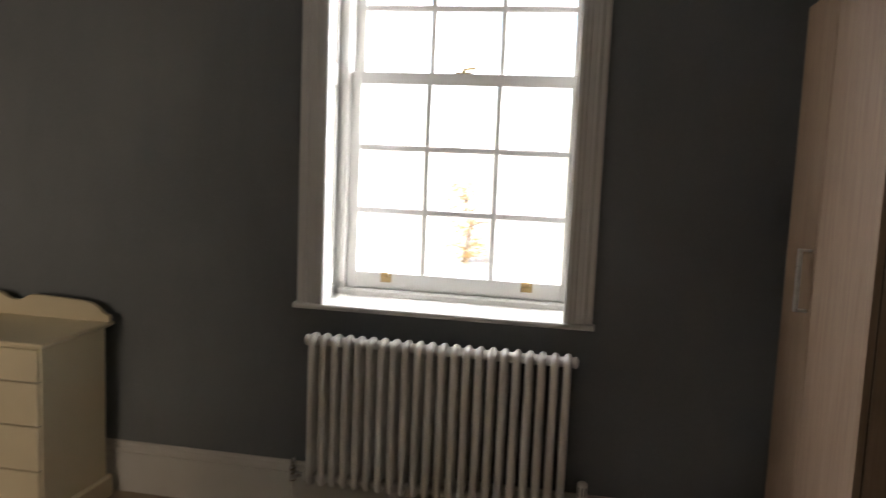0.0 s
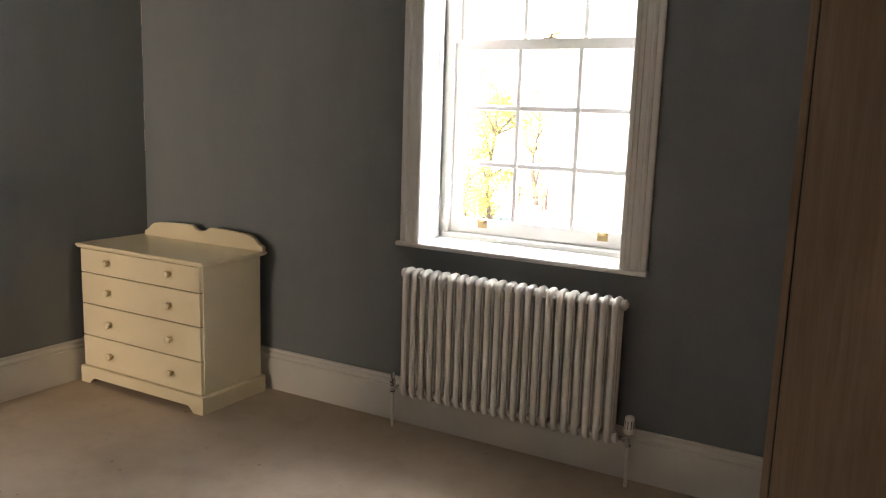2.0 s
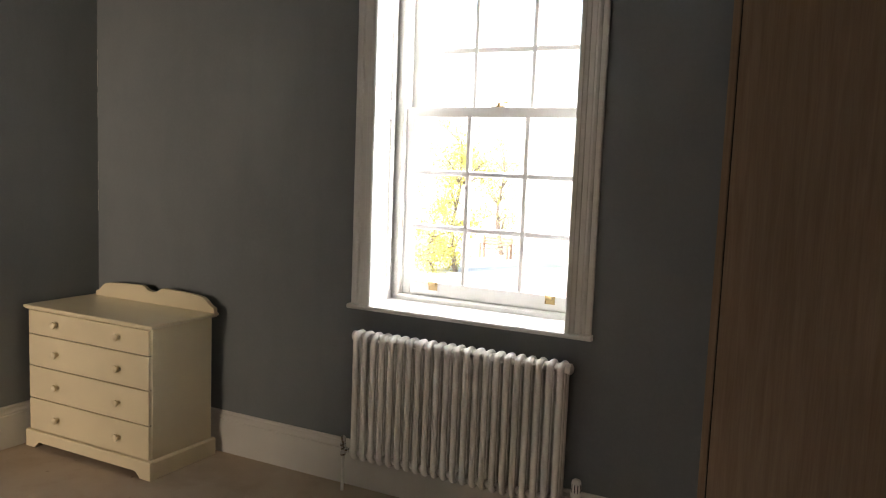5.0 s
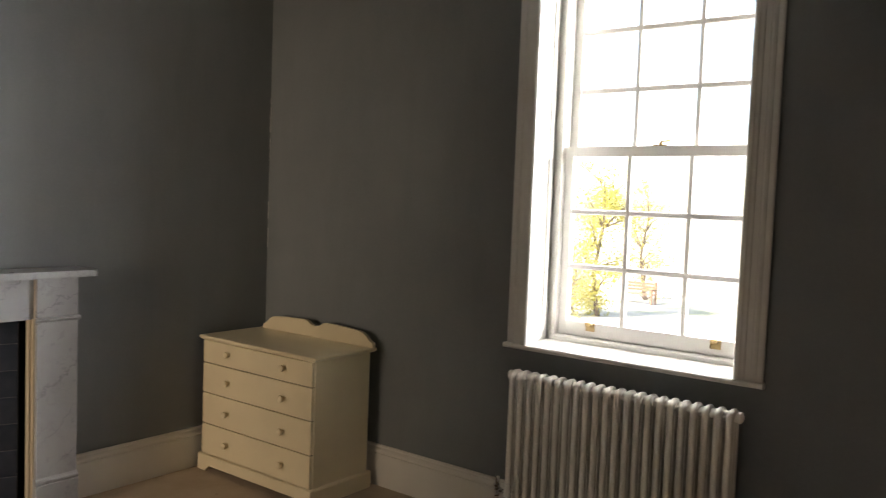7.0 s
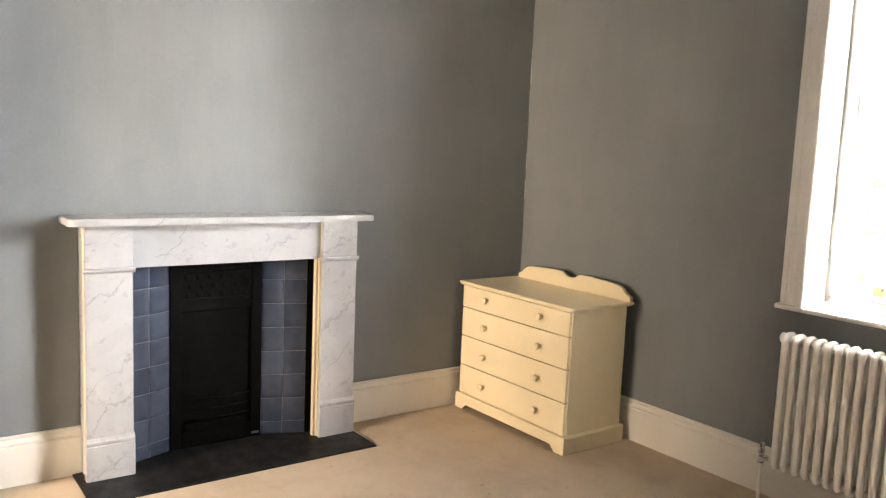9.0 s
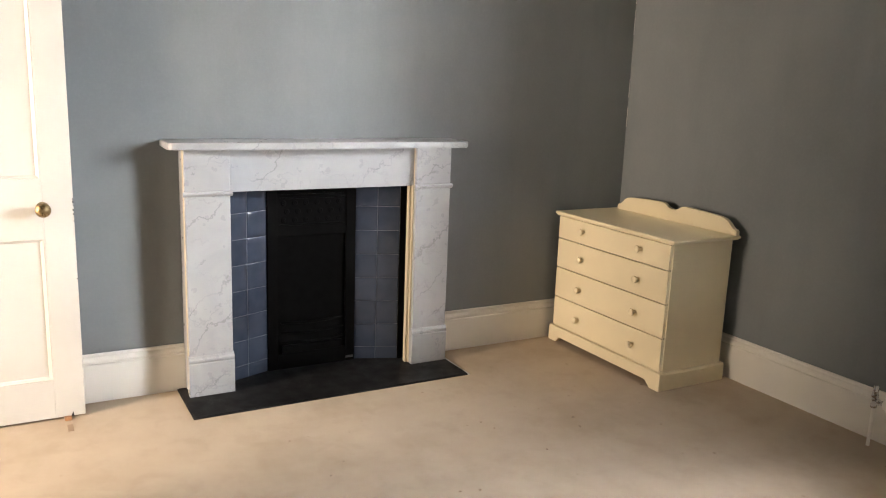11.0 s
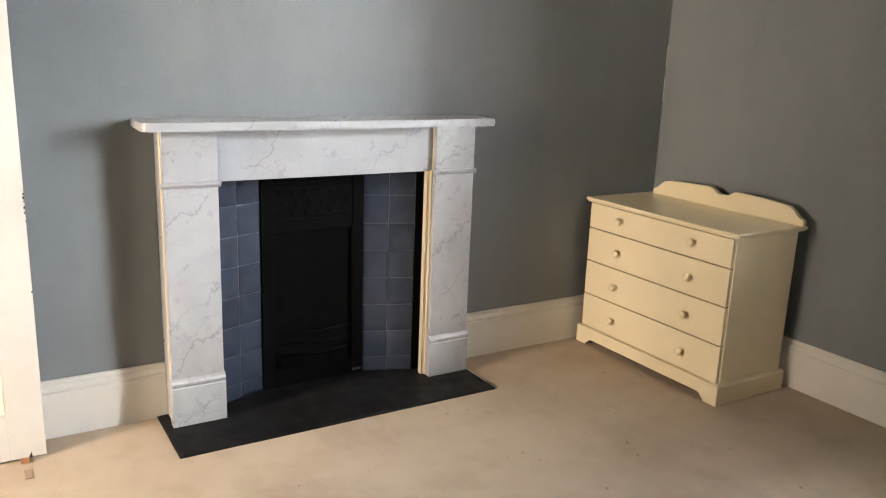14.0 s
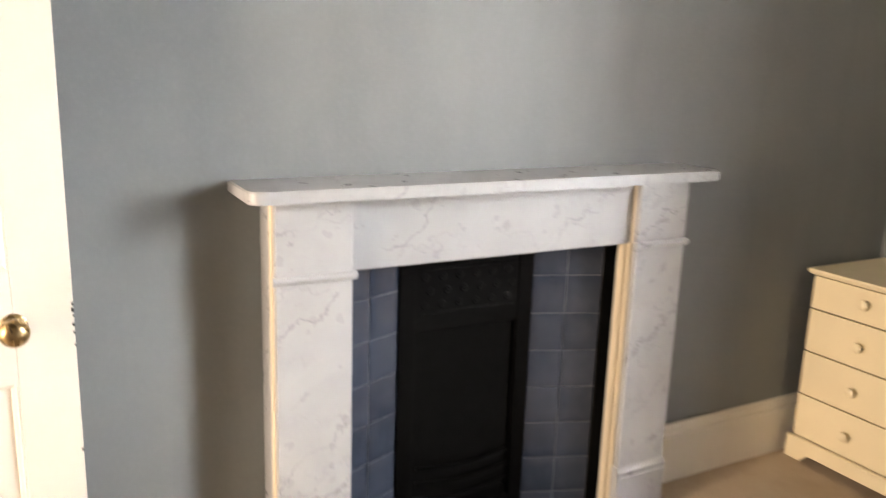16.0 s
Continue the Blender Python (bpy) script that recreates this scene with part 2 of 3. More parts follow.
M_BARK = plain("grey_brown_bark", (0.16, 0.12, 0.09), 0.9, 0.6, 20)
M_TEAK = plain("weathered_teak", (0.26, 0.15, 0.09), 0.75, 0.7, 30)

# ---- mesh helpers ----
ORIGIN = {}


def thing(name, base, label, category, group=""):
    ob = new(name)
    ob.location = base
    ORIGIN[ob.name] = Vector(base)
    return tagged(ob, label, category, group)


def part(name, bm, material, parent=None, label="", smooth=False):
    """One mesh object, its vertices given in world metres, under a thing or a part."""
    base = ORIGIN[parent.name] if parent else Vector((0, 0, 0))
    bmesh.ops.recalc_face_normals(bm, faces=bm.faces)
    for v in bm.verts:
        v.co -= base
    me = bpy.data.meshes.new(name)
    bm.to_mesh(me)
    bm.free()
    me.materials.append(material)
    if smooth:
        for f in me.polygons:
            f.use_smooth = True
        me.set_sharp_from_angle(angle=radians(40))
    ob = new(name, me)
    ob.parent = parent
    ORIGIN[ob.name] = base
    return tagged(ob, label)


def structure(name, bm, material, label, category="", smooth=False):
    return tagged(part(name, bm, material, None, label, smooth), category=category, kind="structure")


def box(x0, x1, y0, y1, z0, z1, bevel=0.0, into=None, seg=2):
    bm = bmesh.new()
    vs = [bm.verts.new(p) for p in ((x0, y0, z0), (x1, y0, z0), (x1, y1, z0), (x0, y1, z0), (x0, y0, z1), (x1, y0, z1), (x1, y1, z1), (x0, y1, z1))]
    for f in ((0, 3, 2, 1), (4, 5, 6, 7), (0, 1, 5, 4), (1, 2, 6, 5), (2, 3, 7, 6), (3, 0, 4, 7)):
        bm.faces.new([vs[k] for k in f])
    if bevel:
        bmesh.ops.bevel(bm, geom=bm.edges[:], offset=bevel, segments=seg, affect="EDGES", profile=0.6)
    return joined(into, bm)


def joined(into, bm):
    if into is None:
        return bm
    me = bpy.data.meshes.new("scratch")
    bm.to_mesh(me)
    bm.free()
    into.from_mesh(me)
    bpy.data.meshes.remove(me)
    return into


def prism(profile, axis, a, b, into=None):
    """A closed 2D outline swept straight along one axis from a to b. The outline's two numbers are the other axes in x, y, z order."""
    bm = bmesh.new()

    def at(p, s):
        return {"x": (s, p[0], p[1]), "y": (p[0], s, p[1]), "z": (p[0], p[1], s)}[axis]

    lo = [bm.verts.new(at(p, a)) for p in profile]
    hi = [bm.verts.new(at(p, b)) for p in profile]
    n = len(profile)
    bm.faces.new(lo[::-1])
    bm.faces.new(hi)
    for k in range(n):
        bm.faces.new((lo[k], lo[(k + 1) % n], hi[(k + 1) % n], hi[k]))
    return joined(into, bm)


def tube(points, radius, sides=10, into=None, cap=True):
    """A round bar along points; radius a number, or one for each point."""
    bm = bmesh.new()
    pts = [Vector(p) for p in points]
    radii = radius if isinstance(radius, (list, tuple)) else [radius] * len(pts)
    rings = []
    ref = None
    for k, p in enumerate(pts):
        d = (pts[min(k + 1, len(pts) - 1)] - pts[max(k - 1, 0)]).normalized()
        if ref is None:
            ref = d.orthogonal().normalized()
        u = (ref - d * ref.dot(d)).normalized()
        w = d.cross(u)
        ref = u
        rings.append([bm.verts.new(p + radii[k] * (math.cos(2 * math.pi * s / sides) * u + math.sin(2 * math.pi * s / sides) * w)) for s in range(sides)])
    for r0, r1 in zip(rings, rings[1:]):
        for s in range(sides):
            bm.faces.new((r0[s], r0[(s + 1) % sides], r1[(s + 1) % sides], r1[s]))
    if cap:
        bm.faces.new(rings[0][::-1])
        bm.faces.new(rings[-1])
    return joined(into, bm)


def lathe(profile, m, sides=20, into=None):
    """Pairs of radius and height, turned about the z axis of the pose m."""
    bm = bmesh.new()
    rings = [[bm.verts.new(m @ Vector((max(r, 1e-4) * math.cos(2 * math.pi * s / sides), max(r, 1e-4) * math.sin(2 * math.pi * s / sides), h))) for s in range(sides)] for r, h in profile]
    for r0, r1 in zip(rings, rings[1:]):
        for s in range(sides):
            bm.faces.new((r0[s], r0[(s + 1) % sides], r1[(s + 1) % sides], r1[s]))
    bm.faces.new(rings[0][::-1])
    bm.faces.new(rings[-1])
    return joined(into, bm)


# ---- the room's planes ----
XW, XE, YN, YS, ZC = -2.785, 1.37, 3.05, -0.76, 2.95
WT = 0.16                                     # inner wall thickness
WX0, WX1, WZ0, WZ1 = -0.985, 0.078, 0.86, 2.70   # hole in the window wall
YO = 3.40                                     # outer face of the window wall
DX0, DX1, DZ = -2.60, -1.80, 2.03             # doorway in the south wall
FY0, FY1, FZ = 0.66, 1.63, 0.97               # chimney opening

# ---- structure ----
structure("floor", box(-4.5, XE + 0.2, -2.75, YN + 0.1, -0.12, 0.0), M_CARPET, "worn beige wool carpet with faint brown stains", "carpet")
structure("ceiling", box(-4.5, XE + WT, -2.75, YO, ZC, ZC + 0.15), M_CEIL, "plain white painted ceiling", "ceiling")

bm = box(XW - 0.3, WX0, YN, YO, -0.12, ZC)
box(WX1, XE + WT, YN, YO, -0.12, ZC, into=bm)
box(WX0, WX1, YN, YO, -0.12, WZ0, into=bm)
box(WX0, WX1, YN, YO, WZ1, ZC, into=bm)
structure("wall_north", bm, M_WALL, "dark grey painted plaster wall with a sash window", "wall")

bm = box(XW - 0.45, XW, YS - WT, FY0, -0.12, ZC)
box(XW - 0.45, XW, FY1, YN, -0.12, ZC, into=bm)
box(XW - 0.45, XW, FY0, FY1, FZ, ZC, into=bm)
box(XW - 0.45, XW - 0.35, FY0, FY1, -0.12, FZ, into=bm)
structure("wall_west", bm, M_WALL, "grey painted chimney wall behind the fireplace", "wall")
structure("wall_east", box(XE, XE + WT, -2.75, YN, -0.12, ZC), M_WALL, "grey painted plaster wall behind the wardrobe", "wall")

bm = box(DX1, XE, YS - WT, YS, -0.12, ZC)
box(XW, DX0, YS - WT, YS, -0.12, ZC, into=bm)
box(DX0, DX1, YS - WT, YS, DZ, ZC, into=bm)
structure("wall_south", bm, M_WALL, "grey painted plaster wall with the open doorway", "wall")

# landing beyond the doorway, closed
bm = box(-4.5, XE + WT, -2.75, -2.62, -0.12, ZC)
box(-4.5, -4.38, -2.62, YS - WT, -0.12, ZC, into=bm)
box(-4.5, XW - 0.452, YS - WT, YS - 0.02, -0.12, ZC, into=bm)
structure("wall_landing", bm, M_CEIL, "plain white landing wall beyond the doorway", "wall")


def skirting(name, axis, a, b, plane, sign, label):
    """Tall moulded skirting board on the plane, standing proud towards sign."""
    s = sign
    prof = [(0, 0.0), (0.021, 0.0), (0.021, 0.170), (0.019, 0.173), (0.0145, 0.1745), (0.0145, 0.178), (0.0165, 0.183), (0.016, 0.190), (0.012, 0.197), (0.0075, 0.203), (0.0075, 0.206), (0.0105, 0.209), (0.0105, 0.215), (0.008, 0.219), (0, 0.219)]
    prof = [(plane + s * d, z) for d, z in prof]
    return structure(name, prism(prof, axis, a, b), M_TRIM, label, "skirting board")


skirting("baseboard_north", "x", XW + 0.02, XE, YN, -1, "tall off-white moulded skirting board under the window")
skirting("baseboard_west_1", "y", YS, 0.500, XW, 1, "off-white moulded skirting board between door and fireplace")
skirting("baseboard_west_2", "y", 1.79, YN, XW, 1, "off-white moulded skirting board between fireplace and chest")
skirting("baseboard_south", "x", DX1 + 0.11, XE, YS, 1, "tall off-white moulded skirting board")
skirting("baseboard_east", "y", YS + 0.02, 1.98, XE, -1, "tall off-white moulded skirting board")


def architrave_profile(w):
    """Across the width and out from the wall: a stepped, moulded window casing."""
    return [(0, 0), (w, 0), (w, 0.012), (w * 0.93, 0.016), (w * 0.80, 0.016), (w * 0.76, 0.020), (w * 0.68, 0.024), (w * 0.60, 0.020), (w * 0.56, 0.022),
            (w * 0.40, 0.024), (w * 0.36, 0.029), (w * 0.24, 0.033), (w * 0.20, 0.037), (w * 0.06, 0.037), (0, 0.031)]


# door frame round the doorway
bm = prism([(DX1 + u, YS + d) for u, d in architrave_profile(0.1)], "z", 0, DZ + 0.1)
box(DX0, DX1, YS, YS + 0.02, DZ, DZ + 0.1, 0.003, bm)
box(DX1 - 0.012, DX1, YS - WT, YS, 0, DZ, into=bm)
structure("trim_doorway", bm, M_DOOR, "off-white moulded frame round the doorway", "door frame")

# cracked pale caulk in the corner of the two walls
rc = random.Random(2)
bm = bmesh.new()
z = 0.95
while z < 2.9:
    ln = rc.uniform(0.03, 0.16)
    if rc.random() < 0.62:
        w1 = rc.uniform(0.0008, 0.0024)
        box(XW - 0.001, XW + w1, YN - w1, YN + 0.001, z, z + ln, 0.0, bm)
    z += ln + rc.uniform(0.0, 0.09)
structure("trim_corner", bm, M_TRIM, "broken line of pale filler in the wall corner", "filler")

# ---- window ----
SASH_Y = 3.30


def window():
    w = tagged(new("window_1"), "tall white timber sash window with moulded casing, folded shutters and brass lifts", "window", kind="structure")
    ORIGIN[w.name] = Vector((0, 0, 0))
    cl, cr, ow = -0.925, 0.018, 0.108
    sill = 0.886
    top = 2.66
    # casing, moulded, outer edge away from the hole
    part("casing", prism([(cl - u, YN - d) for u, d in architrave_profile(ow + 0.009)], "z", sill, top), M_WHITE, w)
    part("casing", prism([(cr + u, YN - d) for u, d in architrave_profile(ow)], "z", sill, top), M_WHITE, w)
    part("casing", prism([(YN - d, top + u) for u, d in architrave_profile(ow)], "x", cl - ow - 0.009, cr + ow), M_WHITE, w)
    # sill board with a rounded nose
    nose = [(SASH_Y + 0.02, sill), (3.016, sill), (3.010, sill - 0.004), (3.008, sill - 0.011), (3.010, sill - 0.018), (3.016, sill - 0.022), (SASH_Y + 0.02, sill - 0.022)]
    bm = prism(nose, "x", WX0 + 0.003, WX1 - 0.003)
    nose2 = [(YN - 0.002, sill), *nose[1:-1], (YN - 0.002, sill - 0.022)]
    prism(nose2, "x", -1.049, WX0 + 0.003, bm)
    prism(nose2, "x", WX1 - 0.003, 0.134, bm)
    part("window_sill", bm, M_WHITE, w)
    # jambs of the box frame
    for a, b in ((WX0, -0.918), (0.011, WX1)):
        part("box_frame", box(a, b, SASH_Y - 0.015, SASH_Y + 0.098, sill, WZ1), M_WHITE, w)
    for a, b in ((-0.918, -0.903), (-0.004, 0.011)):
        part("stop_bead", box(a - 0.018 if a < -0.5 else a + 0.016, b - 0.018 if a < -0.5 else b + 0.016, SASH_Y - 0.028, SASH_Y - 0.015, sill, WZ1 - 0.04, 0.003), M_WHITE, w)
    part("box_frame", box(WX0, WX1, SASH_Y - 0.015, SASH_Y + 0.098, 2.655, WZ1), M_WHITE, w)
    part("inner_lintel", box(WX0, WX1, YN, SASH_Y - 0.016, 2.655, WZ1), M_WHITE, w)
    part("outer_sill", prism([(SASH_Y + 0.005, 0.865), (SASH_Y + 0.005, 0.925), (SASH_Y + 0.03, 0.918), (YO + 0.06, 0.885), (YO + 0.06, 0.865)], "x", WX0 + 0.002, WX1 - 0.002), M_WHITE, w)
    part("inner_bead", prism([(SASH_Y - 0.03, sill), (SASH_Y - 0.03, 0.905), (SASH_Y - 0.022, 0.914), (SASH_Y - 0.004, 0.914), (SASH_Y - 0.004, sill)], "x", -0.95, 0.045), M_WHITE, w)
    # sashes: glass edges and bars
    gx = [-0.876, -0.588, -0.298, -0.010]

    def sash(y, z0, z1, rail_bottom, rail_top, bars, name):
        s = part(name, box(-0.920, gx[0], y, y + 0.038, z0, z1, 0.003), M_WHITE, w)
        part("stile", box(gx[3], 0.013, y, y + 0.038, z0, z1, 0.003), M_WHITE, s)
        part("rail", box(gx[0], gx[3], y + 0.001, y + 0.037, z0, rail_bottom, 0.003), M_WHITE, s)
        part("rail", box(gx[0], gx[3], y + 0.001, y + 0.037, rail_top, z1, 0.003), M_WHITE, s)

        def bar(c, vertical, a, b):
            prof = [(-0.0095, 0.0), (0.0095, 0.0), (0.0125, 0.006), (0.0125, 0.018), (0.005, 0.034), (-0.005, 0.034), (-0.0125, 0.018), (-0.0125, 0.006)]
            if vertical:
                return prism([(c + u, y + 0.002 + d) for u, d in prof], "z", a, b)
            return prism([(y + 0.0035 + d, c + u) for u, d in prof], "x", a, b)

        for g in gx[1:3]:
            part("glazing_bar", bar(g, True, rail_bottom, rail_top), M_WHITE, s)
        for z in bars:
            part("glazing_bar", bar(z, False, gx[0], gx[3]), M_WHITE, s)
        zs = [rail_bottom, *bars, rail_top]
        for xa, xb in zip(gx, gx[1:]):
            for za, zb in zip(zs, zs[1:]):
                p = part("pane", box(xa + 0.002, xb - 0.002, y + 0.018, y + 0.021, za + 0.002, zb - 0.002), M_GLASS, s, "clear old window glass")
                p.visible_shadow = False
        return s

    low = sash(SASH_Y, 0.915, 1.822, 0.985, 1.776, (1.250, 1.513), "lower_sash")
    sash(SASH_Y + 0.044, 1.780, 2.654, 1.822, 2.615, (2.088, 2.366), "upper_sash")
    for x in (-0.745, -0.148):
        bm = box(x - 0.024, x + 0.024, SASH_Y - 0.003, SASH_Y, 0.945, 0.985, 0.001)
        prism([(SASH_Y - 0.003, 0.985), (SASH_Y - 0.003, 0.972), (SASH_Y - 0.020, 0.968), (SASH_Y - 0.026, 0.976), (SASH_Y - 0.030, 0.990), (SASH_Y - 0.024, 0.992), (SASH_Y - 0.018, 0.982)], "x", x - 0.015, x + 0.015, bm)
        part("sash_lift", bm, M_BRASS, low, "worn yellow brass finger lift")
    bm = box(-0.485, -0.415, SASH_Y + 0.006, SASH_Y + 0.03, 1.822, 1.828, 0.001)
    lathe([(0.011, 0), (0.011, 0.008), (0.006, 0.012), (0.006, 0.018)], pose(-0.45, SASH_Y + 0.02, 1.828), 14, bm)
    tube([(-0.45, SASH_Y + 0.02, 1.842), (-0.425, SASH_Y + 0.012, 1.844), (-0.395, SASH_Y + 0.004, 1.846)], [0.004, 0.004, 0.007], 8, bm)
    part("sash_fastener", bm, M_BRASS, low, "small brass sash fastener")
    # folded shutters lining both reveals
    for side in (0, 1):
        face = [(-0.926, YN + 0.002), (-0.968, SASH_Y - 0.03)] if side == 0 else [(0.019, YN + 0.002), (0.061, SASH_Y - 0.03)]
        (xa, ya), (xb, yb) = face
        d = Vector((xb - xa, yb - ya, 0))
        length = d.length
        d.normalize()
        inward = Vector((d.y, -d.x, 0)) * (1 if side == 0 else -1)

        def plate(u0, u1, z0, z1, t0, t1, into=None, bev=0.0):
            b = box(u0, u1, t0, t1, z0, z1, bev)
            for v in b.verts:
                u, t = v.co.x, v.co.y
                q = Vector((xa, ya, 0)) + d * u + inward * t
                v.co = Vector((q.x, q.y, v.co.z))
            return joined(into, b)

        s0 = sill + 0.045
        sh = part("shutter", plate(0.0, 0.042, s0, 2.65, -0.028, 0.0), M_WHITE, w, "white panelled folding shutter")
        part("shutter_stile", plate(length - 0.045, length, s0, 2.65, -0.028, 0.0), M_WHITE, sh)
        for z0, z1 in ((s0, 0.995), (1.757, 1.840), (2.57, 2.65)):
            part("shutter_rail", plate(0.042, length - 0.045, z0, z1, -0.028, -0.0005), M_WHITE, sh)
        for z0, z1 in ((0.995, 1.757), (1.840, 2.57)):
            bm = plate(0.042, length - 0.045, z0, z1, -0.020, -0.012)
            plate(0.058, length - 0.061, z0 + 0.016, z1 - 0.016, -0.012, -0.008, bm, 0.002)
            part("shutter_panel", bm, M_WHITE, sh)
        for z in (1.05, 2.45):
            part("hinge", tube([(xb + inward.x * 0.003, yb - 0.004, z - 0.035), (xb + inward.x * 0.003, yb - 0.004, z + 0.035)], 0.005, 8), M_STEEL, sh)
        part("shutter_plinth", plate(0.0, length, sill, s0, -0.03, 0.004, None, 0.002), M_WHITE, sh)
    return w


window()


# ---- fireplace ----
def fireplace():
    f = thing("fireplace", (XW, 1.14, 0), "white grey-veined marble fireplace surround with black cast iron and blue tiles", "fireplace")
    xf = -2.640
    z0 = 0.008
    for y0, y1, out in ((0.496, 0.690, -1), (1.606, 1.797, 1)):
        # shaft slab, with two stepped slips behind each of its sides
        j = part("jamb", box(xf - 0.022, xf, y0, y1, z0 + 0.165, 1.123, 0.003), M_MARBLE, f)
        top = 1.118 if out < 0 else 0.934
        in_y, out_y = (0.688, y0 - 0.003) if out < 0 else (y0 - 0.008, y1 - 0.006)
        lo, hi = min(in_y, out_y), max(in_y, out_y)
        part("jamb_slip", box(xf - 0.034, xf - 0.022, lo, hi, z0, top, 0.002), M_WARM_SLIP, j, "jamb slip beside the marble, coloured as if warmly lit")
        if out < 0:
            part("jamb_slip", box(xf - 0.060, xf - 0.034, lo + 0.004, hi - 0.004, z0, top, 0.002), M_WARM_SLIP, j, "jamb slip beside the marble, coloured as if warmly lit")
            part("jamb_return", box(XW, xf - 0.060, lo + 0.008, hi - 0.010, z0, 1.118, 0.001), M_MARBLE, j)
        else:
            part("jamb_slip", box(xf - 0.060, xf - 0.034, lo - 0.013, hi - 0.004, z0, top, 0.002), M_WARM_SLIP, j, "jamb slip beside the marble, coloured as if warmly lit")
            part("jamb_return", box(XW, xf - 0.060, y0 + 0.014, hi - 0.006, z0, 1.118, 0.001), M_MARBLE, j)
        if out > 0:
            part("jamb_head", box(xf - 0.056, xf - 0.022, y0 + 0.002, y1 - 0.003, 0.9345, 1.123, 0.001), M_WARM_SLIP, j, "jamb core behind the marble, coloured as if warmly lit")
        # plinth block with a moulded top
        pl = [(xf - 0.022, z0), (xf + 0.009, z0), (xf + 0.009, 0.160), (xf + 0.006, 0.165), (xf + 0.010, 0.172), (xf + 0.010, 0.180), (xf + 0.004, 0.188), (xf + 0.001, 0.196), (xf - 0.022, 0.196)]
        part("plinth_block", prism(pl, "y", y0 - 0.004, y1 + 0.004), M_MARBLE, j)
        # capital moulding
        cp = [(xf - 0.002, 0.916), (xf + 0.004, 0.918), (xf + 0.008, 0.923), (xf + 0.012, 0.926), (xf + 0.013, 0.932), (xf + 0.010, 0.937), (xf - 0.002, 0.939)]
        part("capital", prism(cp, "y", y0 - 0.009, y1 + 0.009), M_MARBLE, j)
    part("frieze", box(xf - 0.075, xf - 0.031, 0.690, 1.606, 0.930, 1.123, 0.002), M_MARBLE, f)
    # shelf with clipped and rounded front corners
    y0, y1, xs, rr = 0.424, 1.866, -2.578, 0.026
    out = [(XW, y0)]
    for cy, sgn in ((y0, 1), (y1, -1)):
        arc = [(xs - rr + rr * math.sin(k * math.pi / 12), cy + sgn * (rr - rr * math.cos(k * math.pi / 12))) for k in range(7)]
        out += arc if sgn > 0 else arc[::-1]
    out.append((XW, y1))
    bm = prism(out, "z", 1.124, 1.154)
    bmesh.ops.bevel(bm, geom=[e for e in bm.edges if abs(e.verts[0].co.z - e.verts[1].co.z) < 1e-5], offset=0.004, segments=2, affect="EDGES")
    part("mantel_shelf", bm, M_MARBLE, f, smooth=True)
    # cast iron register plate
    xb, yl, yr = -2.832, 0.906, 1.362
    # flat black plate stands for the darkness of the recessed fire opening
    ins = part("fire_insert", box(xb - 0.022, xb - 0.004, yl, yr, 0.0, 0.94), M_INSERT_BACK, f, "black cast iron fire insert")
    bar = [(yl, yl + 0.052), (yr - 0.052, yr)]
    for a, b in bar:
        part("insert_stile", box(xb - 0.004, xb + 0.012, a, b, 0.0, 0.937, 0.004), M_IRON, ins)
    part("insert_top", box(xb - 0.004, xb + 0.011, yl + 0.052, yr - 0.052, 0.885, 0.937, 0.004), M_IRON, ins)
    part("insert_foot", box(xb - 0.004, xb + 0.013, yl + 0.052, yr - 0.052, 0.0, 0.085, 0.004), M_IRON, ins)
    # hood with relief and a sloping lip
    ya, yz = yl + 0.052, yr - 0.052
    part("hood", prism([(xb - 0.004, 0.885), (xb + 0.006, 0.885), (xb + 0.008, 0.730), (xb + 0.0085, 0.700), (xb + 0.009, 0.682), (xb + 0.006, 0.678), (xb - 0.004, 0.690)], "y", ya, yz), M_IRON, ins)
    for row in range(3):
        for col in range(6):
            y = ya + 0.035 + col * (yz - ya - 0.07) / 5
            z = 0.760 + row * 0.042
            bm = lathe([(0.015, 0), (0.013, 0.002), (0.009, 0.0035), (0.006, 0.002), (0.003, 0.004), (0.0, 0.0045)], pose(xb + 0.0065, y + (0.012 if row % 2 else -0.004), z, 0, 90, 0), 8)
            part("relief_boss", bm, M_IRON, ins, smooth=True)
    for z in (0.738, 0.868):
        part("relief_bead", tube([(xb + 0.010, ya + 0.01, z), (xb + 0.010, yz - 0.01, z)], 0.004, 8), M_IRON, ins)
    # grate
    for k, z in enumerate((0.150, 0.200, 0.250)):
        pts = [(xb + 0.014 + 0.030 * math.sin(math.pi * s / 10), ya + 0.012 + (yz - ya - 0.024) * s / 10, z) for s in range(11)]
        part("grate_bar", tube(pts, 0.006, 8), M_IRON, ins)
    part("ash_cover", box(xb, xb + 0.018, ya + 0.02, yz - 0.02, 0.088, 0.128, 0.004), M_IRON, ins)
    part("maker_plate", box(xb + 0.0135, xb + 0.0148, yr - 0.048, yr - 0.008, 0.022, 0.034), M_PLATE, ins, "tiny grey metal plate")
    # tiled cheeks, splayed
    for name, (xa, ya2), (xc, yc) in (("a", (-2.750, 0.694), (xb, yl)), ("b", (-2.750, 1.574), (xb, yr))):
        d = Vector((xc - xa, yc - ya2, 0))
        length = d.length
        d.normalize()
        n = Vector((-d.y, d.x, 0))
        if n.x < 0:
            n = -n

        def slab(u0, u1, za, zb, t0, t1, bev=0.0):
            b = box(u0, u1, t0, t1, za, zb, bev, seg=1)
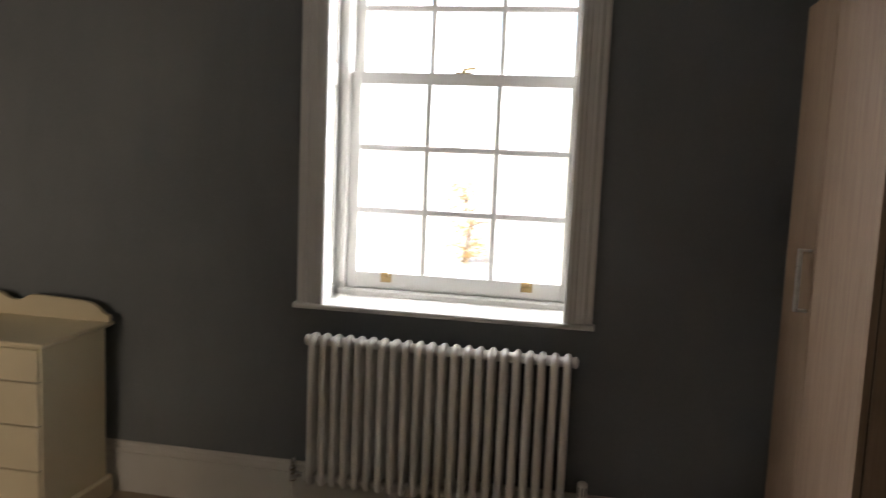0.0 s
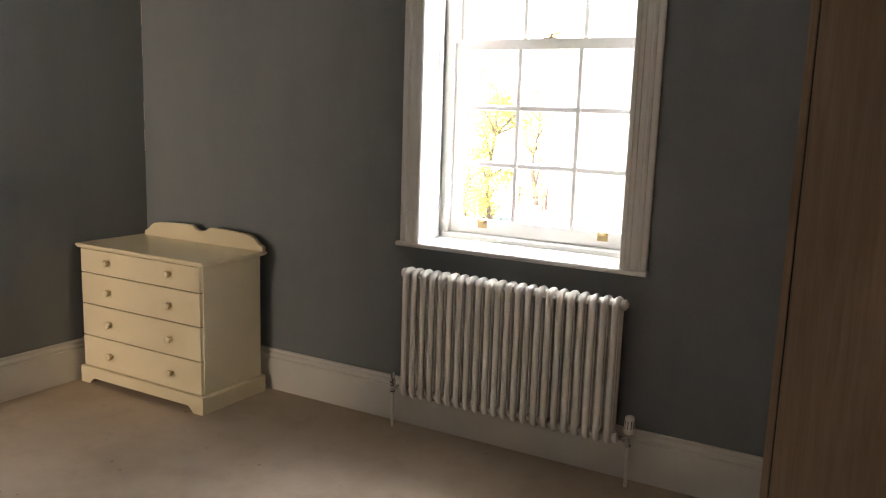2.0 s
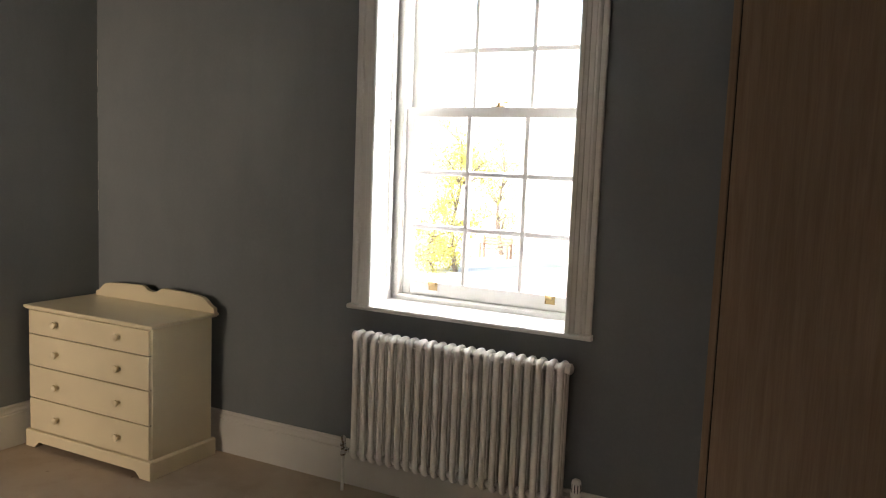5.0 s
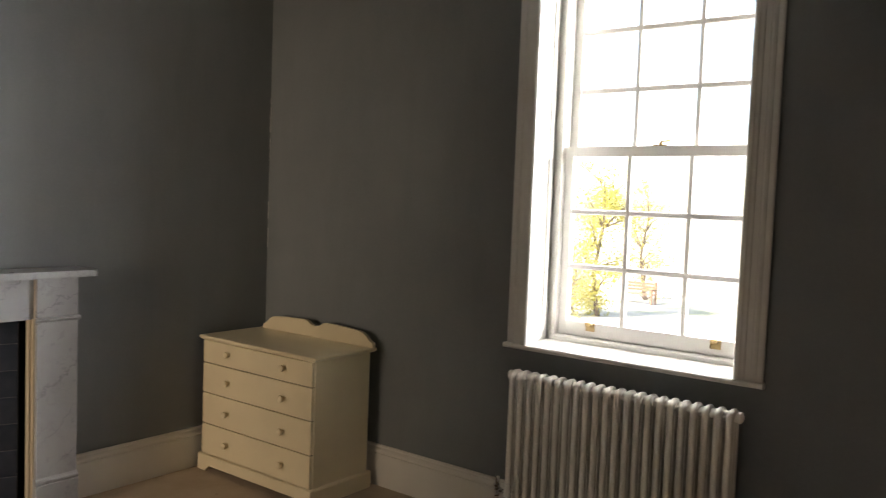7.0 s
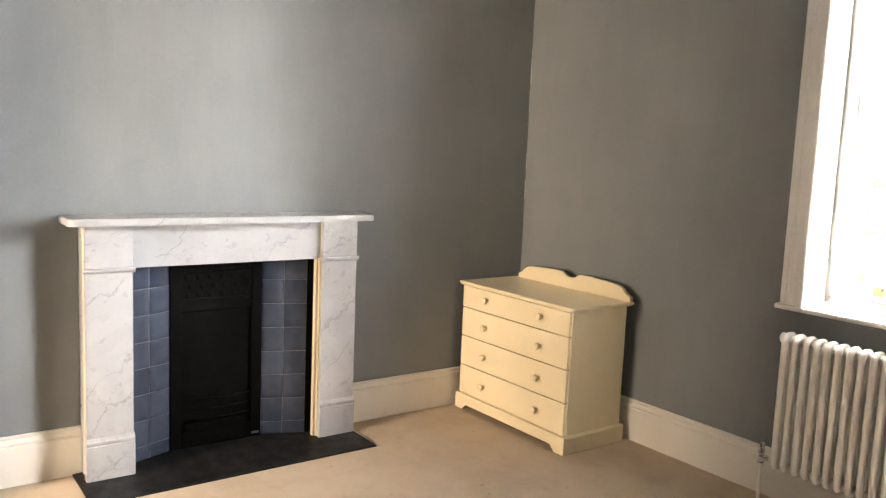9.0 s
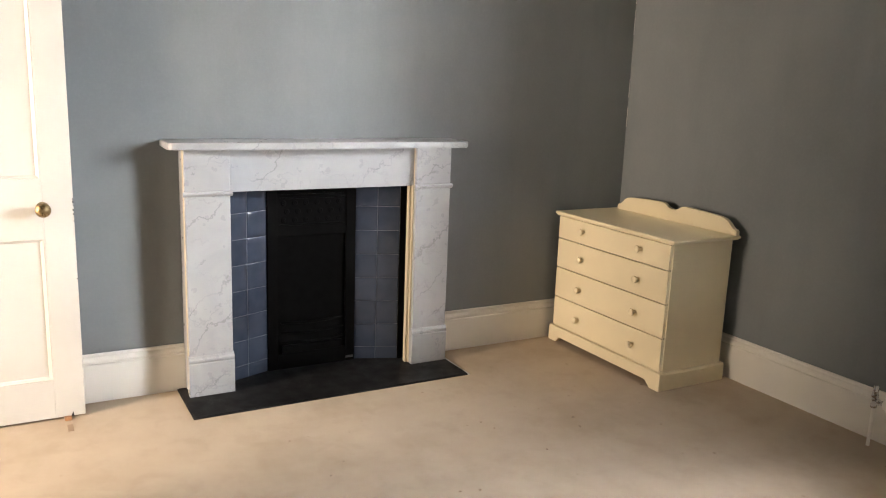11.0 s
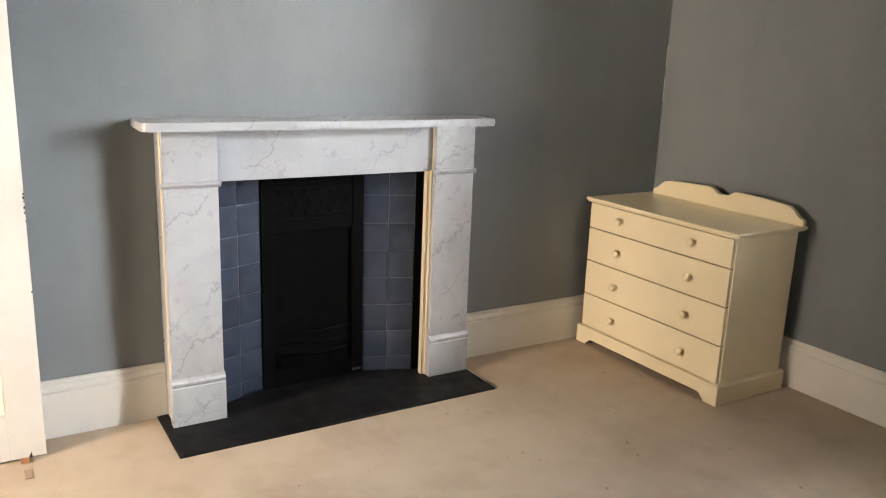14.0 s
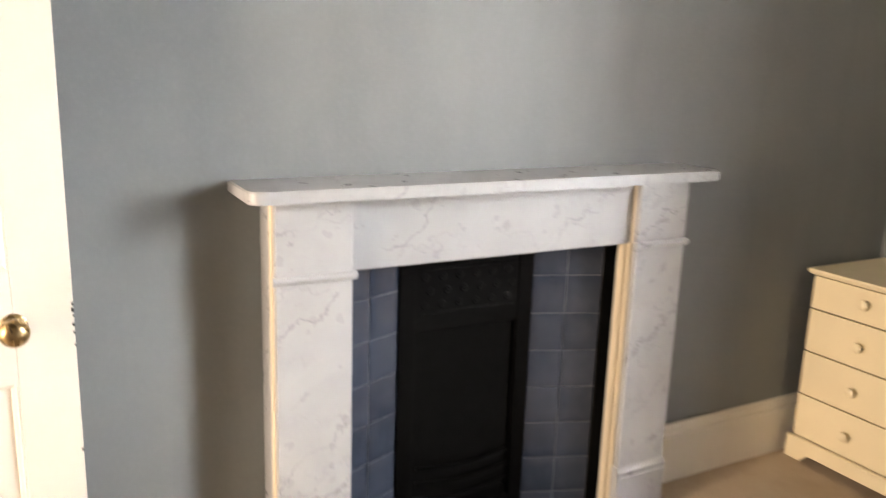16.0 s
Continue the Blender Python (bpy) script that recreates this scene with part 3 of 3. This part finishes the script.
            for v in b.verts:
                q = Vector((xa, ya2, 0)) + d * v.co.x + n * v.co.y
                v.co = Vector((q.x, q.y, v.co.z))
            return b

        def pillow(u0, u1, za, zb, thick):
            """A glazed tile, its face sinking to the rounded edges, each one set a little out of true."""
            b = bmesh.new()
            tilt, lean = random.uniform(-0.010, 0.010), random.uniform(-0.012, 0.012)
            cuts = (0.0, 0.05, 0.28, 0.72, 0.95, 1.0)
            grid = []
            for i, fu in enumerate(cuts):
                line = []
                for k, fz in enumerate(cuts):
                    sink = (0.0030, 0.0013, 0.0002, 0.0002, 0.0013, 0.0030)
                    q = Vector((xa, ya2, 0)) + d * (u0 + fu * (u1 - u0))
                    q += n * (thick + 0.001 - max(sink[i], sink[k]) + tilt * (fu - 0.5) * (u1 - u0) + lean * (fz - 0.5) * (zb - za))
                    line.append(b.verts.new((q.x, q.y, za + fz * (zb - za))))
                grid.append(line)
            for i in range(5):
                for k in range(5):
                    b.faces.new((grid[i][k], grid[i + 1][k], grid[i + 1][k + 1], grid[i][k + 1]))
            return b

        ch = part("tiled_cheek", slab(0, length, 0.0, 0.937, -0.014, 0.0), M_GROUT, f, "grouted backing of the tiled cheek")
        tw, th = (length - 0.004) / 2, 0.1235
        for col in range(2):
            for row in range(9):
                zb = 0.936 - row * th
                za = max(zb - th + 0.0016, 0.006)
                if zb - za < 0.01:
                    continue
                u0 = 0.001 + col * (tw + 0.002)
                part("tile", pillow(u0, u0 + tw, za, zb, 0.0034 + random.uniform(-0.0006, 0.0006)), M_TILE, ch, smooth=True)
    for a, b in ((0.690, 0.694), (1.574, 1.620)):
        part("iron_edge", box(-2.80, -2.742, a, b, 0.0, 0.937, 0.001), M_IRON, f)
    return f


fireplace()

h = thing("hearth", (-2.6, 1.14, 0), "flat black slate hearth slab set into the carpet", "hearth")
part("slab", box(-2.86, -2.407, 0.466, 1.806, -0.03, 0.0075, 0.002), M_SLATE, h)
for a, b, c, d in ((-2.78, -2.402, 1.8065, 1.8165), (-2.78, -2.402, 0.4595, 0.4655), (-2.4065, -2.4015, 0.4655, 1.8065)):
    part("edge_strip", box(a, b, c, d, -0.01, 0.0065, 0.001), M_STEEL if c > 1.8 else M_SLATE, h, "thin grey metal carpet strip" if c > 1.8 else "")


# ---- chest of drawers ----
def chest():
    c = thing("chest_of_drawers", (-2.275, 2.77, 0), "cream painted wooden chest with four long drawers, standing in the corner", "chest of drawers")
    x0, x1, y0, y1 = -2.722, -1.850, 2.560, 2.985
    body = part("carcass", box(x0, x1, y0 + 0.020, y1 - 0.014, 0.06, 0.728, 0.002), M_CREAM, c)
    # top with a moulded edge
    e = [(0.000, 0.727), (0.010, 0.729), (0.012, 0.734), (0.018, 0.738), (0.020, 0.744), (0.018, 0.749), (0.014, 0.751)]
    bm = bmesh.new()
    rings = []
    for off, z in e:
        rings.append([bm.verts.new(p) for p in ((x0 - off, y0 - off * 0.7, z), (x1 + off * 1.6, y0 - off * 0.7, z), (x1 + off * 1.6, y1 + 0.004, z), (x0 - off, y1 + 0.004, z))])
    for r0, r1 in zip(rings, rings[1:]):
        for k in range(4):
            bm.faces.new((r0[k], r0[(k + 1) % 4], r1[(k + 1) % 4], r1[k]))
    bm.faces.new(rings[0][::-1])
    bm.faces.new(rings[-1])
    part("top", bm, M_CREAM, c)
    # shaped gallery along the back
    gl, gr, zb = -2.702, -1.826, 0.751
    L = gr - gl
    out = [(gl, zb), (gr, zb)]
    half = []
    for u, z in ((0.0, 0.020), (0.006, 0.028), (0.022, 0.032), (0.036, 0.042), (0.055, 0.060), (0.078, 0.073), (0.11, 0.079), (0.20, 0.085), (0.30, 0.089), (0.352, 0.090), (0.372, 0.087), (0.388, 0.078), (0.404, 0.068), (0.420, 0.064), (L / 2, 0.063)):
        half.append((u, z))
    out += [(gr - u, zb + z) for u, z in half] + [(gl + u, zb + z) for u, z in half[::-1][1:]]
    bm = prism([(x, z) for x, z in out], "y", 2.962, 2.984)
    part("gallery", bm, M_CREAM, c, "shaped back rail with a centre notch")
    # brown plate behind the drawers colours in the shade of their gaps
    part("drawer_gap_plate", box(x0 + 0.006, x1 - 0.006, y0 + 0.012, y0 + 0.0205, 0.09, 0.724), M_GAP_SHADE, c, "brown plate painting the shade between the drawers")
    # drawers
    for za, zt in ((0.0925, 0.2575), (0.2625, 0.4295), (0.4345, 0.5965), (0.6015, 0.7235)):
        d = part("drawer", box(x0 + 0.004, x1 - 0.004, y0, y0 + 0.022, za, zt, 0.003), M_CREAM, c)
        zc = (za + zt) / 2 + (0.007 if zt > 0.7 else -0.001)
        for x in (-2.500, -2.055):
            prof = [(0.009, 0.0), (0.008, 0.010), (0.010, 0.014), (0.0165, 0.018), (0.0185, 0.023), (0.017, 0.029), (0.011, 0.033), (0.0, 0.034)]
            part("knob", lathe(prof, pose(x, y0, zc, 90, 0, 0), 18), M_CREAM, d, "round turned cream knob", smooth=True)
    # bracket plinth
    def bracket(a, b, h):
        foot = 0.105
        prof = [(0.0, 0.0), (foot - 0.035, 0.0), (foot - 0.030, 0.010), (foot - 0.018, 0.018), (foot - 0.010, 0.028), (foot, 0.032)]
        lo = [(a + u, z) for u, z in prof] + [(b - u, z) for u, z in prof[::-1]]
        return lo + [(b, h - 0.006), (b, h), (a, h), (a, h - 0.006)]

    part("plinth", prism(bracket(x0 - 0.012, x1 + 0.020, 0.085), "y", y0 - 0.014, y0 + 0.008), M_CREAM, c)
    for xa, xb in ((x0 - 0.012, x0 + 0.004), (x1 - 0.004, x1 + 0.020)):
        part("plinth", box(xa, xb, y0 + 0.008, y1, 0.0, 0.082, 0.002), M_CREAM, c)
    part("plinth_moulding", prism([(y0 - 0.014, 0.082), (y0 - 0.010, 0.088), (y0 + 0.002, 0.090), (y0 + 0.010, 0.082)], "x", x0 - 0.012, x1 + 0.020), M_CREAM, c)
    part("plinth_moulding", prism([(x1 + 0.020, 0.0825), (x1 + 0.014, 0.088), (x1 - 0.002, 0.090), (x1 - 0.004, 0.0825)], "y", y0 - 0.010, y1), M_CREAM, c)
    return c


chest()


# ---- column radiator ----
def radiator():
    r = thing("radiator", (-0.45, 2.96, 0), "white three-column radiator hung below the window", "radiator")
    n, pitch, xs = 22, 0.0466, -0.932
    zt, zb = 0.784, 0.171
    ys = (2.924, 2.958, 2.992)
    base = None
    for k in range(n):
        x = xs + k * pitch
        if base is None:
            bm = bmesh.new()
            rad, bend = 0.0145, 0.024

            def arc(y, z, a0, a1):
                """A quarter bend about (y, z), from one angle to the other."""
                return [(x, y + bend * math.cos(radians(a0 + (a1 - a0) * k / 5)), z + bend * math.sin(radians(a0 + (a1 - a0) * k / 5))) for k in range(6)]

            hi, lo, front, back = zt - rad - bend, zb + rad + bend, ys[0] + bend, ys[2] - bend
            loop = arc(front, lo, 270, 180) + arc(front, hi, 180, 90) + arc(back, hi, 90, 0) + arc(back, lo, 0, -90)
            loop.append(loop[0])
            tube(loop, rad, 12, bm, cap=False)
            tube([(x, ys[1], zb + rad), (x, ys[1], zt - rad)], rad, 12, bm)
            for z in (zt - 0.030, zb + 0.030):
                tube([(x - pitch / 2, ys[1], z), (x + pitch / 2, ys[1], z)], 0.0195, 14, bm)
            base = part("section", bm, M_RAD, r, smooth=True)
        else:
            o = new("section", base.data)
            o.parent = r
            o.location = (k * pitch, 0, 0)
            ORIGIN[o.name] = ORIGIN[r.name]
    xe, xl = xs + (n - 0.5) * pitch, xs - 0.5 * pitch
    for x, s in ((xe, 1), (xl, -1)):
        for z in (zt - 0.030, zb + 0.030):
            part("bush", lathe([(0.021, 0), (0.0225, 0.002), (0.0225, 0.010), (0.017, 0.013), (0.012, 0.014), (0.012, 0.017), (0.0, 0.017)], pose(x, ys[1], z, 0, 90 * s, 0), 16), M_RAD, r, smooth=True)
    # lockshield with its pipe, and the thermostatic valve with its pipe
    zc = zb + 0.030
    for x, s in ((xl - 0.017, -1), (xe + 0.017, 1)):
        xv = x + s * 0.040
        v = part("valve", lathe([(0.010, 0), (0.010, 0.018), (0.013, 0.018), (0.013, 0.032), (0.009, 0.034), (0.009, 0.045)], pose(x, ys[1], zc, 0, 90 * s, 0), 12), M_CHROME, r, "chrome radiator valve", smooth=True)
        part("valve_body", lathe([(0.011, -0.030), (0.013, -0.028), (0.013, -0.012), (0.010, -0.010), (0.011, 0.014), (0.014, 0.016), (0.014, 0.026), (0.010, 0.028)], pose(xv, ys[1], zc), 12), M_CHROME, v, smooth=True)
        part("pipe", tube([(xv, ys[1], zc - 0.028), (xv, ys[1], 0.0)], 0.0075, 10), M_RAD, v, "white painted copper pipe", smooth=True)
        if s > 0:
            hd = part("thermostat_head", lathe([(0.013, 0.026), (0.0205, 0.030), (0.0215, 0.040), (0.0205, 0.085), (0.018, 0.098), (0.012, 0.103), (0.0, 0.104)], pose(xv, ys[1], zc), 20), M_RAD, v, "white thermostatic valve head", smooth=True)
            for k in range(10):
                a = 2 * math.pi * k / 10
                # dark bars on the head stand for the shade in its slots
                part("vent_slot_shade", slot(xv, ys[1], zc, a), M_DARK, hd)
        else:
            part("valve_cap", lathe([(0.010, 0.028), (0.0115, 0.030), (0.0105, 0.062), (0.007, 0.066), (0.0, 0.066)], pose(xv, ys[1], zc), 12), M_CHROME, v, smooth=True)
    return r


def slot(x, y, z, a):
    b = box(-0.0016, 0.0016, 0.0190, 0.0216, 0.052, 0.086)
    m = Matrix.Translation((x, y, z)) @ Matrix.Rotation(a, 4, "Z")
    for v in b.verts:
        v.co = m @ v.co
    return b


radiator()


# ---- wardrobe ----
def wardrobe():
    w = thing("wardrobe", (1.05, 2.5, 0), "tall brown oak-effect two-door wardrobe beside the window", "wardrobe")
    x0, xd, xb = 0.741, 0.763, 1.362
    ya, yb, zt = 1.985, 2.840, 2.008
    body = part("carcass", box(xd, xb, ya, ya + 0.020, 0.0, zt, 0.0015), M_OAK, w)
    part("side_panel", box(xd, xb, yb - 0.020, yb, 0.0, zt, 0.0015), M_OAK, w)
    part("top_panel", box(xd, xb, ya + 0.020, yb - 0.020, zt - 0.022, zt - 0.002, 0.001), M_OAK, w)
    part("bottom_panel", box(xd, xb, ya + 0.020, yb - 0.020, 0.060, 0.080, 0.001), M_OAK, w)
    part("back_panel", box(xb - 0.006, xb - 0.001, ya + 0.020, yb - 0.020, 0.080, zt - 0.022), M_OAK, w)
    part("kickboard", box(xd + 0.03, xd + 0.046, ya + 0.020, yb - 0.020, 0.0, 0.060), M_OAK, w)
    # dark strip put in the gap, where only shade would fall
    part("gap_shade_strip", box(xd - 0.0035, xd, ya + 0.006, yb - 0.006, 0.07, zt - 0.006), M_DARK, w, "dark strip painting the shade behind the doors")
    ym = 2.490
    for a, b, handle in ((ya, ym - 0.0015, None), (ym + 0.0015, yb, ym + 0.045)):
        d = part("door", box(x0, x0 + 0.018, a, b, 0.062, zt, 0.0015), M_OAK, w)
        if handle:
            z0, z1 = 1.075, 1.262
            bm = box(x0 - 0.036, x0 - 0.026, handle - 0.011, handle + 0.011, z0, z1, 0.001)
            box(x0 - 0.026, x0, handle - 0.009, handle + 0.009, z0, z0 + 0.008, 0.001, bm)
            box(x0 - 0.026, x0, handle - 0.009, handle + 0.009, z1 - 0.008, z1, 0.001, bm)
            part("handle", bm, M_STEEL, d, "square brushed steel bow handle")
    return w


wardrobe()


# ---- the open door ----
def panel_door():
    d = tagged(new("door_1"), "open cream-white four-panel door with a brass knob and chipped edge", "door", kind="structure")
    ORIGIN[d.name] = Vector((0, 0, 0))
    xf, t = -2.630, 0.038                        # face towards the room
    y0, y1, z0, z1 = -0.735, 0.060, 0.010, 2.00
    stile, mid = 0.112, 0.10
    ym = (y0 + y1) / 2
    rails = ((z0, 0.175), (0.775, 1.010), (1.86, z1))
    for a, b in ((y0, y0 + stile), (y1 - stile, y1)):
        part("stile", box(xf - t, xf, a, b, z0, z1, 0.003), M_DOOR, d)
    for a, b in rails:
        part("rail", box(xf - t + 0.0005, xf - 0.0005, y0 + stile, y1 - stile, a, b, 0.002), M_DOOR, d)
    for a, b in ((0.175, 0.775), (1.010, 1.86)):
        part("muntin", box(xf - t + 0.0005, xf - 0.0005, ym - mid / 2, ym + mid / 2, a, b, 0.002), M_DOOR, d)
    for ya, yb in ((y0 + stile, ym - mid / 2), (ym + mid / 2, y1 - stile)):
        for za, zb in ((0.175, 0.775), (1.010, 1.86)):
            p = part("panel", box(xf - t + 0.012, xf - 0.014, ya, yb, za, zb), M_DOOR, d)
            prof = [(0.0, 0.0), (0.0, 0.013), (0.005, 0.0135), (0.008, 0.009), (0.013, 0.006), (0.016, 0.001), (0.018, 0.0)]
            bm = prism([(xf - 0.0145 + h, ya + u) for u, h in prof], "z", za, zb)
            prism([(xf - 0.0145 + h, yb - u) for u, h in prof], "z", za, zb, bm)
            prism([(xf - 0.0145 + h, za + u) for u, h in prof], "y", ya, yb, bm)
            prism([(xf - 0.0145 + h, zb - u) for u, h in prof], "y", ya, yb, bm)
            part("panel_moulding", bm, M_DOOR, p)
    kz, ky = 0.896, -0.052
    part("door_knob", lathe([(0.026, 0.0), (0.026, 0.003), (0.021, 0.006), (0.010, 0.009), (0.009, 0.026), (0.013, 0.030), (0.024, 0.036), (0.029, 0.046), (0.029, 0.054), (0.024, 0.064), (0.014, 0.070), (0.0, 0.072)], pose(xf, ky, kz, 0, 90, 0), 24), M_KNOB, d, "round tarnished brass knob", smooth=True)
    for z, h in ((0.93, 0.003), (0.917, 0.005), (0.905, 0.002), (0.885, 0.004), (0.868, 0.003), (0.84, 0.002), (0.60, 0.003)):
        part("paint_chip", box(xf - 0.004, xf + 0.0005, y1 - 0.0025 - h * 0.5, y1 + 0.0004, z - h, z + h, 0.0008), M_DARK, d, "dark chip in the paint")
    for z in (0.25, 1.75):
        part("hinge", tube([(xf + 0.004, y0 - 0.004, z - 0.05), (xf + 0.004, y0 - 0.004, z + 0.05)], 0.007, 10), M_BRASS, d)
    part("split", prism([(-0.002 + 0.006, 0.0095), (0.016, 0.0095), (0.0125, 0.030)], "x", xf - 0.002, xf + 0.0008), M_DARK, d, "dark split in the bottom corner")
    return d


panel_door()

wg = thing("door_wedge", (-2.60, 0.0, 0), "small raw wooden wedge under the open door", "door wedge")
part("wedge", prism([(-2.650, 0.002), (-2.602, 0.002), (-2.602, 0.016), (-2.650, 0.009)], "y", -0.022, 0.004), M_WOOD, wg)
sc = thing("card_scrap", (-2.52, 0.0, 0), "small flat brown scrap lying on the carpet", "scrap")
bm = box(-2.555, -2.490, -0.018, 0.004, 0.001, 0.004, 0.001)
part("card", bm, M_SCRAP, sc)

# crumbs on the carpet
random.seed(5)
for k in range(26):
    x, y = random.uniform(-2.2, 0.4), random.uniform(0.2, 2.4)
    s = random.uniform(0.003, 0.007)
    bm = bmesh.new()
    bmesh.ops.create_icosphere(bm, subdivisions=1, radius=s)
    for v in bm.verts:
        v.co = Vector((v.co.x * random.uniform(0.6, 1.5), v.co.y * random.uniform(0.6, 1.5), v.co.z * 0.5)) + Vector((x, y, s * 0.4))
    tagged(part("crumb", bm, M_SCRAP), "tiny dark crumb on the beige carpet", "crumb", "crumbs on the carpet")

# ---- outside ----
GZ = -2.5
bm = bmesh.new()
bmesh.ops.create_grid(bm, x_segments=8, y_segments=8, size=1500, matrix=Matrix.Translation((0, 0, GZ)))
structure("ground", bm, M_GROUND, "pale gravel drive and sunlit lawn", "ground")


def tree(name, base, height, spread, leaves, leaf, label, seed, trunk_r=0.10):
    rng = random.Random(seed)
    t = thing(name, base, label, "tree")
    b = Vector(base)
    trunk = [b + Vector((0.12 * math.sin(k * 1.1 + seed), 0.1 * math.cos(k * 1.4), height * 0.75 * k / 6)) for k in range(7)]
    part("trunk", tube(trunk, [trunk_r * (1 - 0.13 * k) for k in range(7)], 8), M_BARK, t)
    tips = []
    limbs = bmesh.new()
    for k in range(26):
        s = rng.choice(trunk)
        a, up = rng.uniform(0, 6.28), rng.uniform(0.2, 0.9)
        e = s + Vector((math.cos(a) * spread * rng.uniform(0.4, 1), math.sin(a) * spread * rng.uniform(0.4, 1), height * 0.22 * up))
        mid = (s + e) / 2 + Vector((0, 0, 0.1))
        tube([s, mid, e], [trunk_r * 0.4, trunk_r * 0.25, trunk_r * 0.08], 5, limbs)
        tips += [mid, e]
    part("limbs", limbs, M_BARK, t)
    verts, faces = [], []
    clumps = [rng.choice(tips) + Vector((rng.gauss(0, 0.25), rng.gauss(0, 0.25), rng.gauss(0, 0.25))) for _ in range(70)]
    for _ in range(leaves):
        c = rng.choice(clumps) + Vector((rng.gauss(0, 0.22), rng.gauss(0, 0.22), rng.gauss(0, 0.20)))
        r = Euler((rng.uniform(0, 3), rng.uniform(0, 3), rng.uniform(0, 6))).to_matrix()
        s = rng.uniform(0.03, 0.07)
        n = len(verts)
        verts += [c + r @ Vector(p) for p in ((-s, 0, 0), (0, -s * 0.5, 0.1 * s), (s, 0, 0), (0, s * 0.5, 0.1 * s))]
        faces.append((n, n + 1, n + 2, n + 3))
    me = bpy.data.meshes.new("crown")
    me.from_pydata([v - b for v in verts], [], faces)
    me.materials.append(leaf)
    o = new("crown", me)
    o.parent = t
    return t


tree("tree", (-12.3, 26.8, GZ), 6.6, 1.35, 8000, M_LEAF, "slender yellow-green garden tree in sunlight", 3)
tree("tree", (-13.4, 33.5, GZ), 6.0, 0.9, 2600, M_LEAF, "small yellow-green garden tree in sunlight", 8)
tree("small_tree", (-4.6, 29.6, GZ), 3.6, 0.9, 1300, M_LEAF_RED, "small russet-leaved garden tree", 11, 0.07)

tree("shrub", (-13.0, 26.2, GZ), 2.6, 1.15, 4200, M_LEAF, "bushy yellow-green shrub on the lawn edge", 21, 0.06)

bn = thing("garden_bench", (-12.9, 32.0, GZ), "weathered brown teak garden bench on the gravel", "bench")
for k in range(4):
    part("seat_slat", box(-13.6, -12.2, 31.75 + k * 0.12, 31.84 + k * 0.12, GZ + 0.42, GZ + 0.45, 0.004), M_TEAK, bn)
for k in range(3):
    part("back_slat", box(-13.6, -12.2, 32.24, 32.27, GZ + 0.55 + k * 0.13, GZ + 0.64 + k * 0.13, 0.004), M_TEAK, bn)
for x in (-13.55, -12.25):
    part("leg", box(x - 0.04, x + 0.04, 31.74, 31.82, GZ, GZ + 0.62, 0.004), M_TEAK, bn)
    part("leg", box(x - 0.04, x + 0.04, 32.18, 32.26, GZ, GZ + 0.95, 0.004), M_TEAK, bn)
    part("armrest", box(x - 0.045, x + 0.045, 31.72, 32.2, GZ + 0.62, GZ + 0.66, 0.004), M_TEAK, bn)
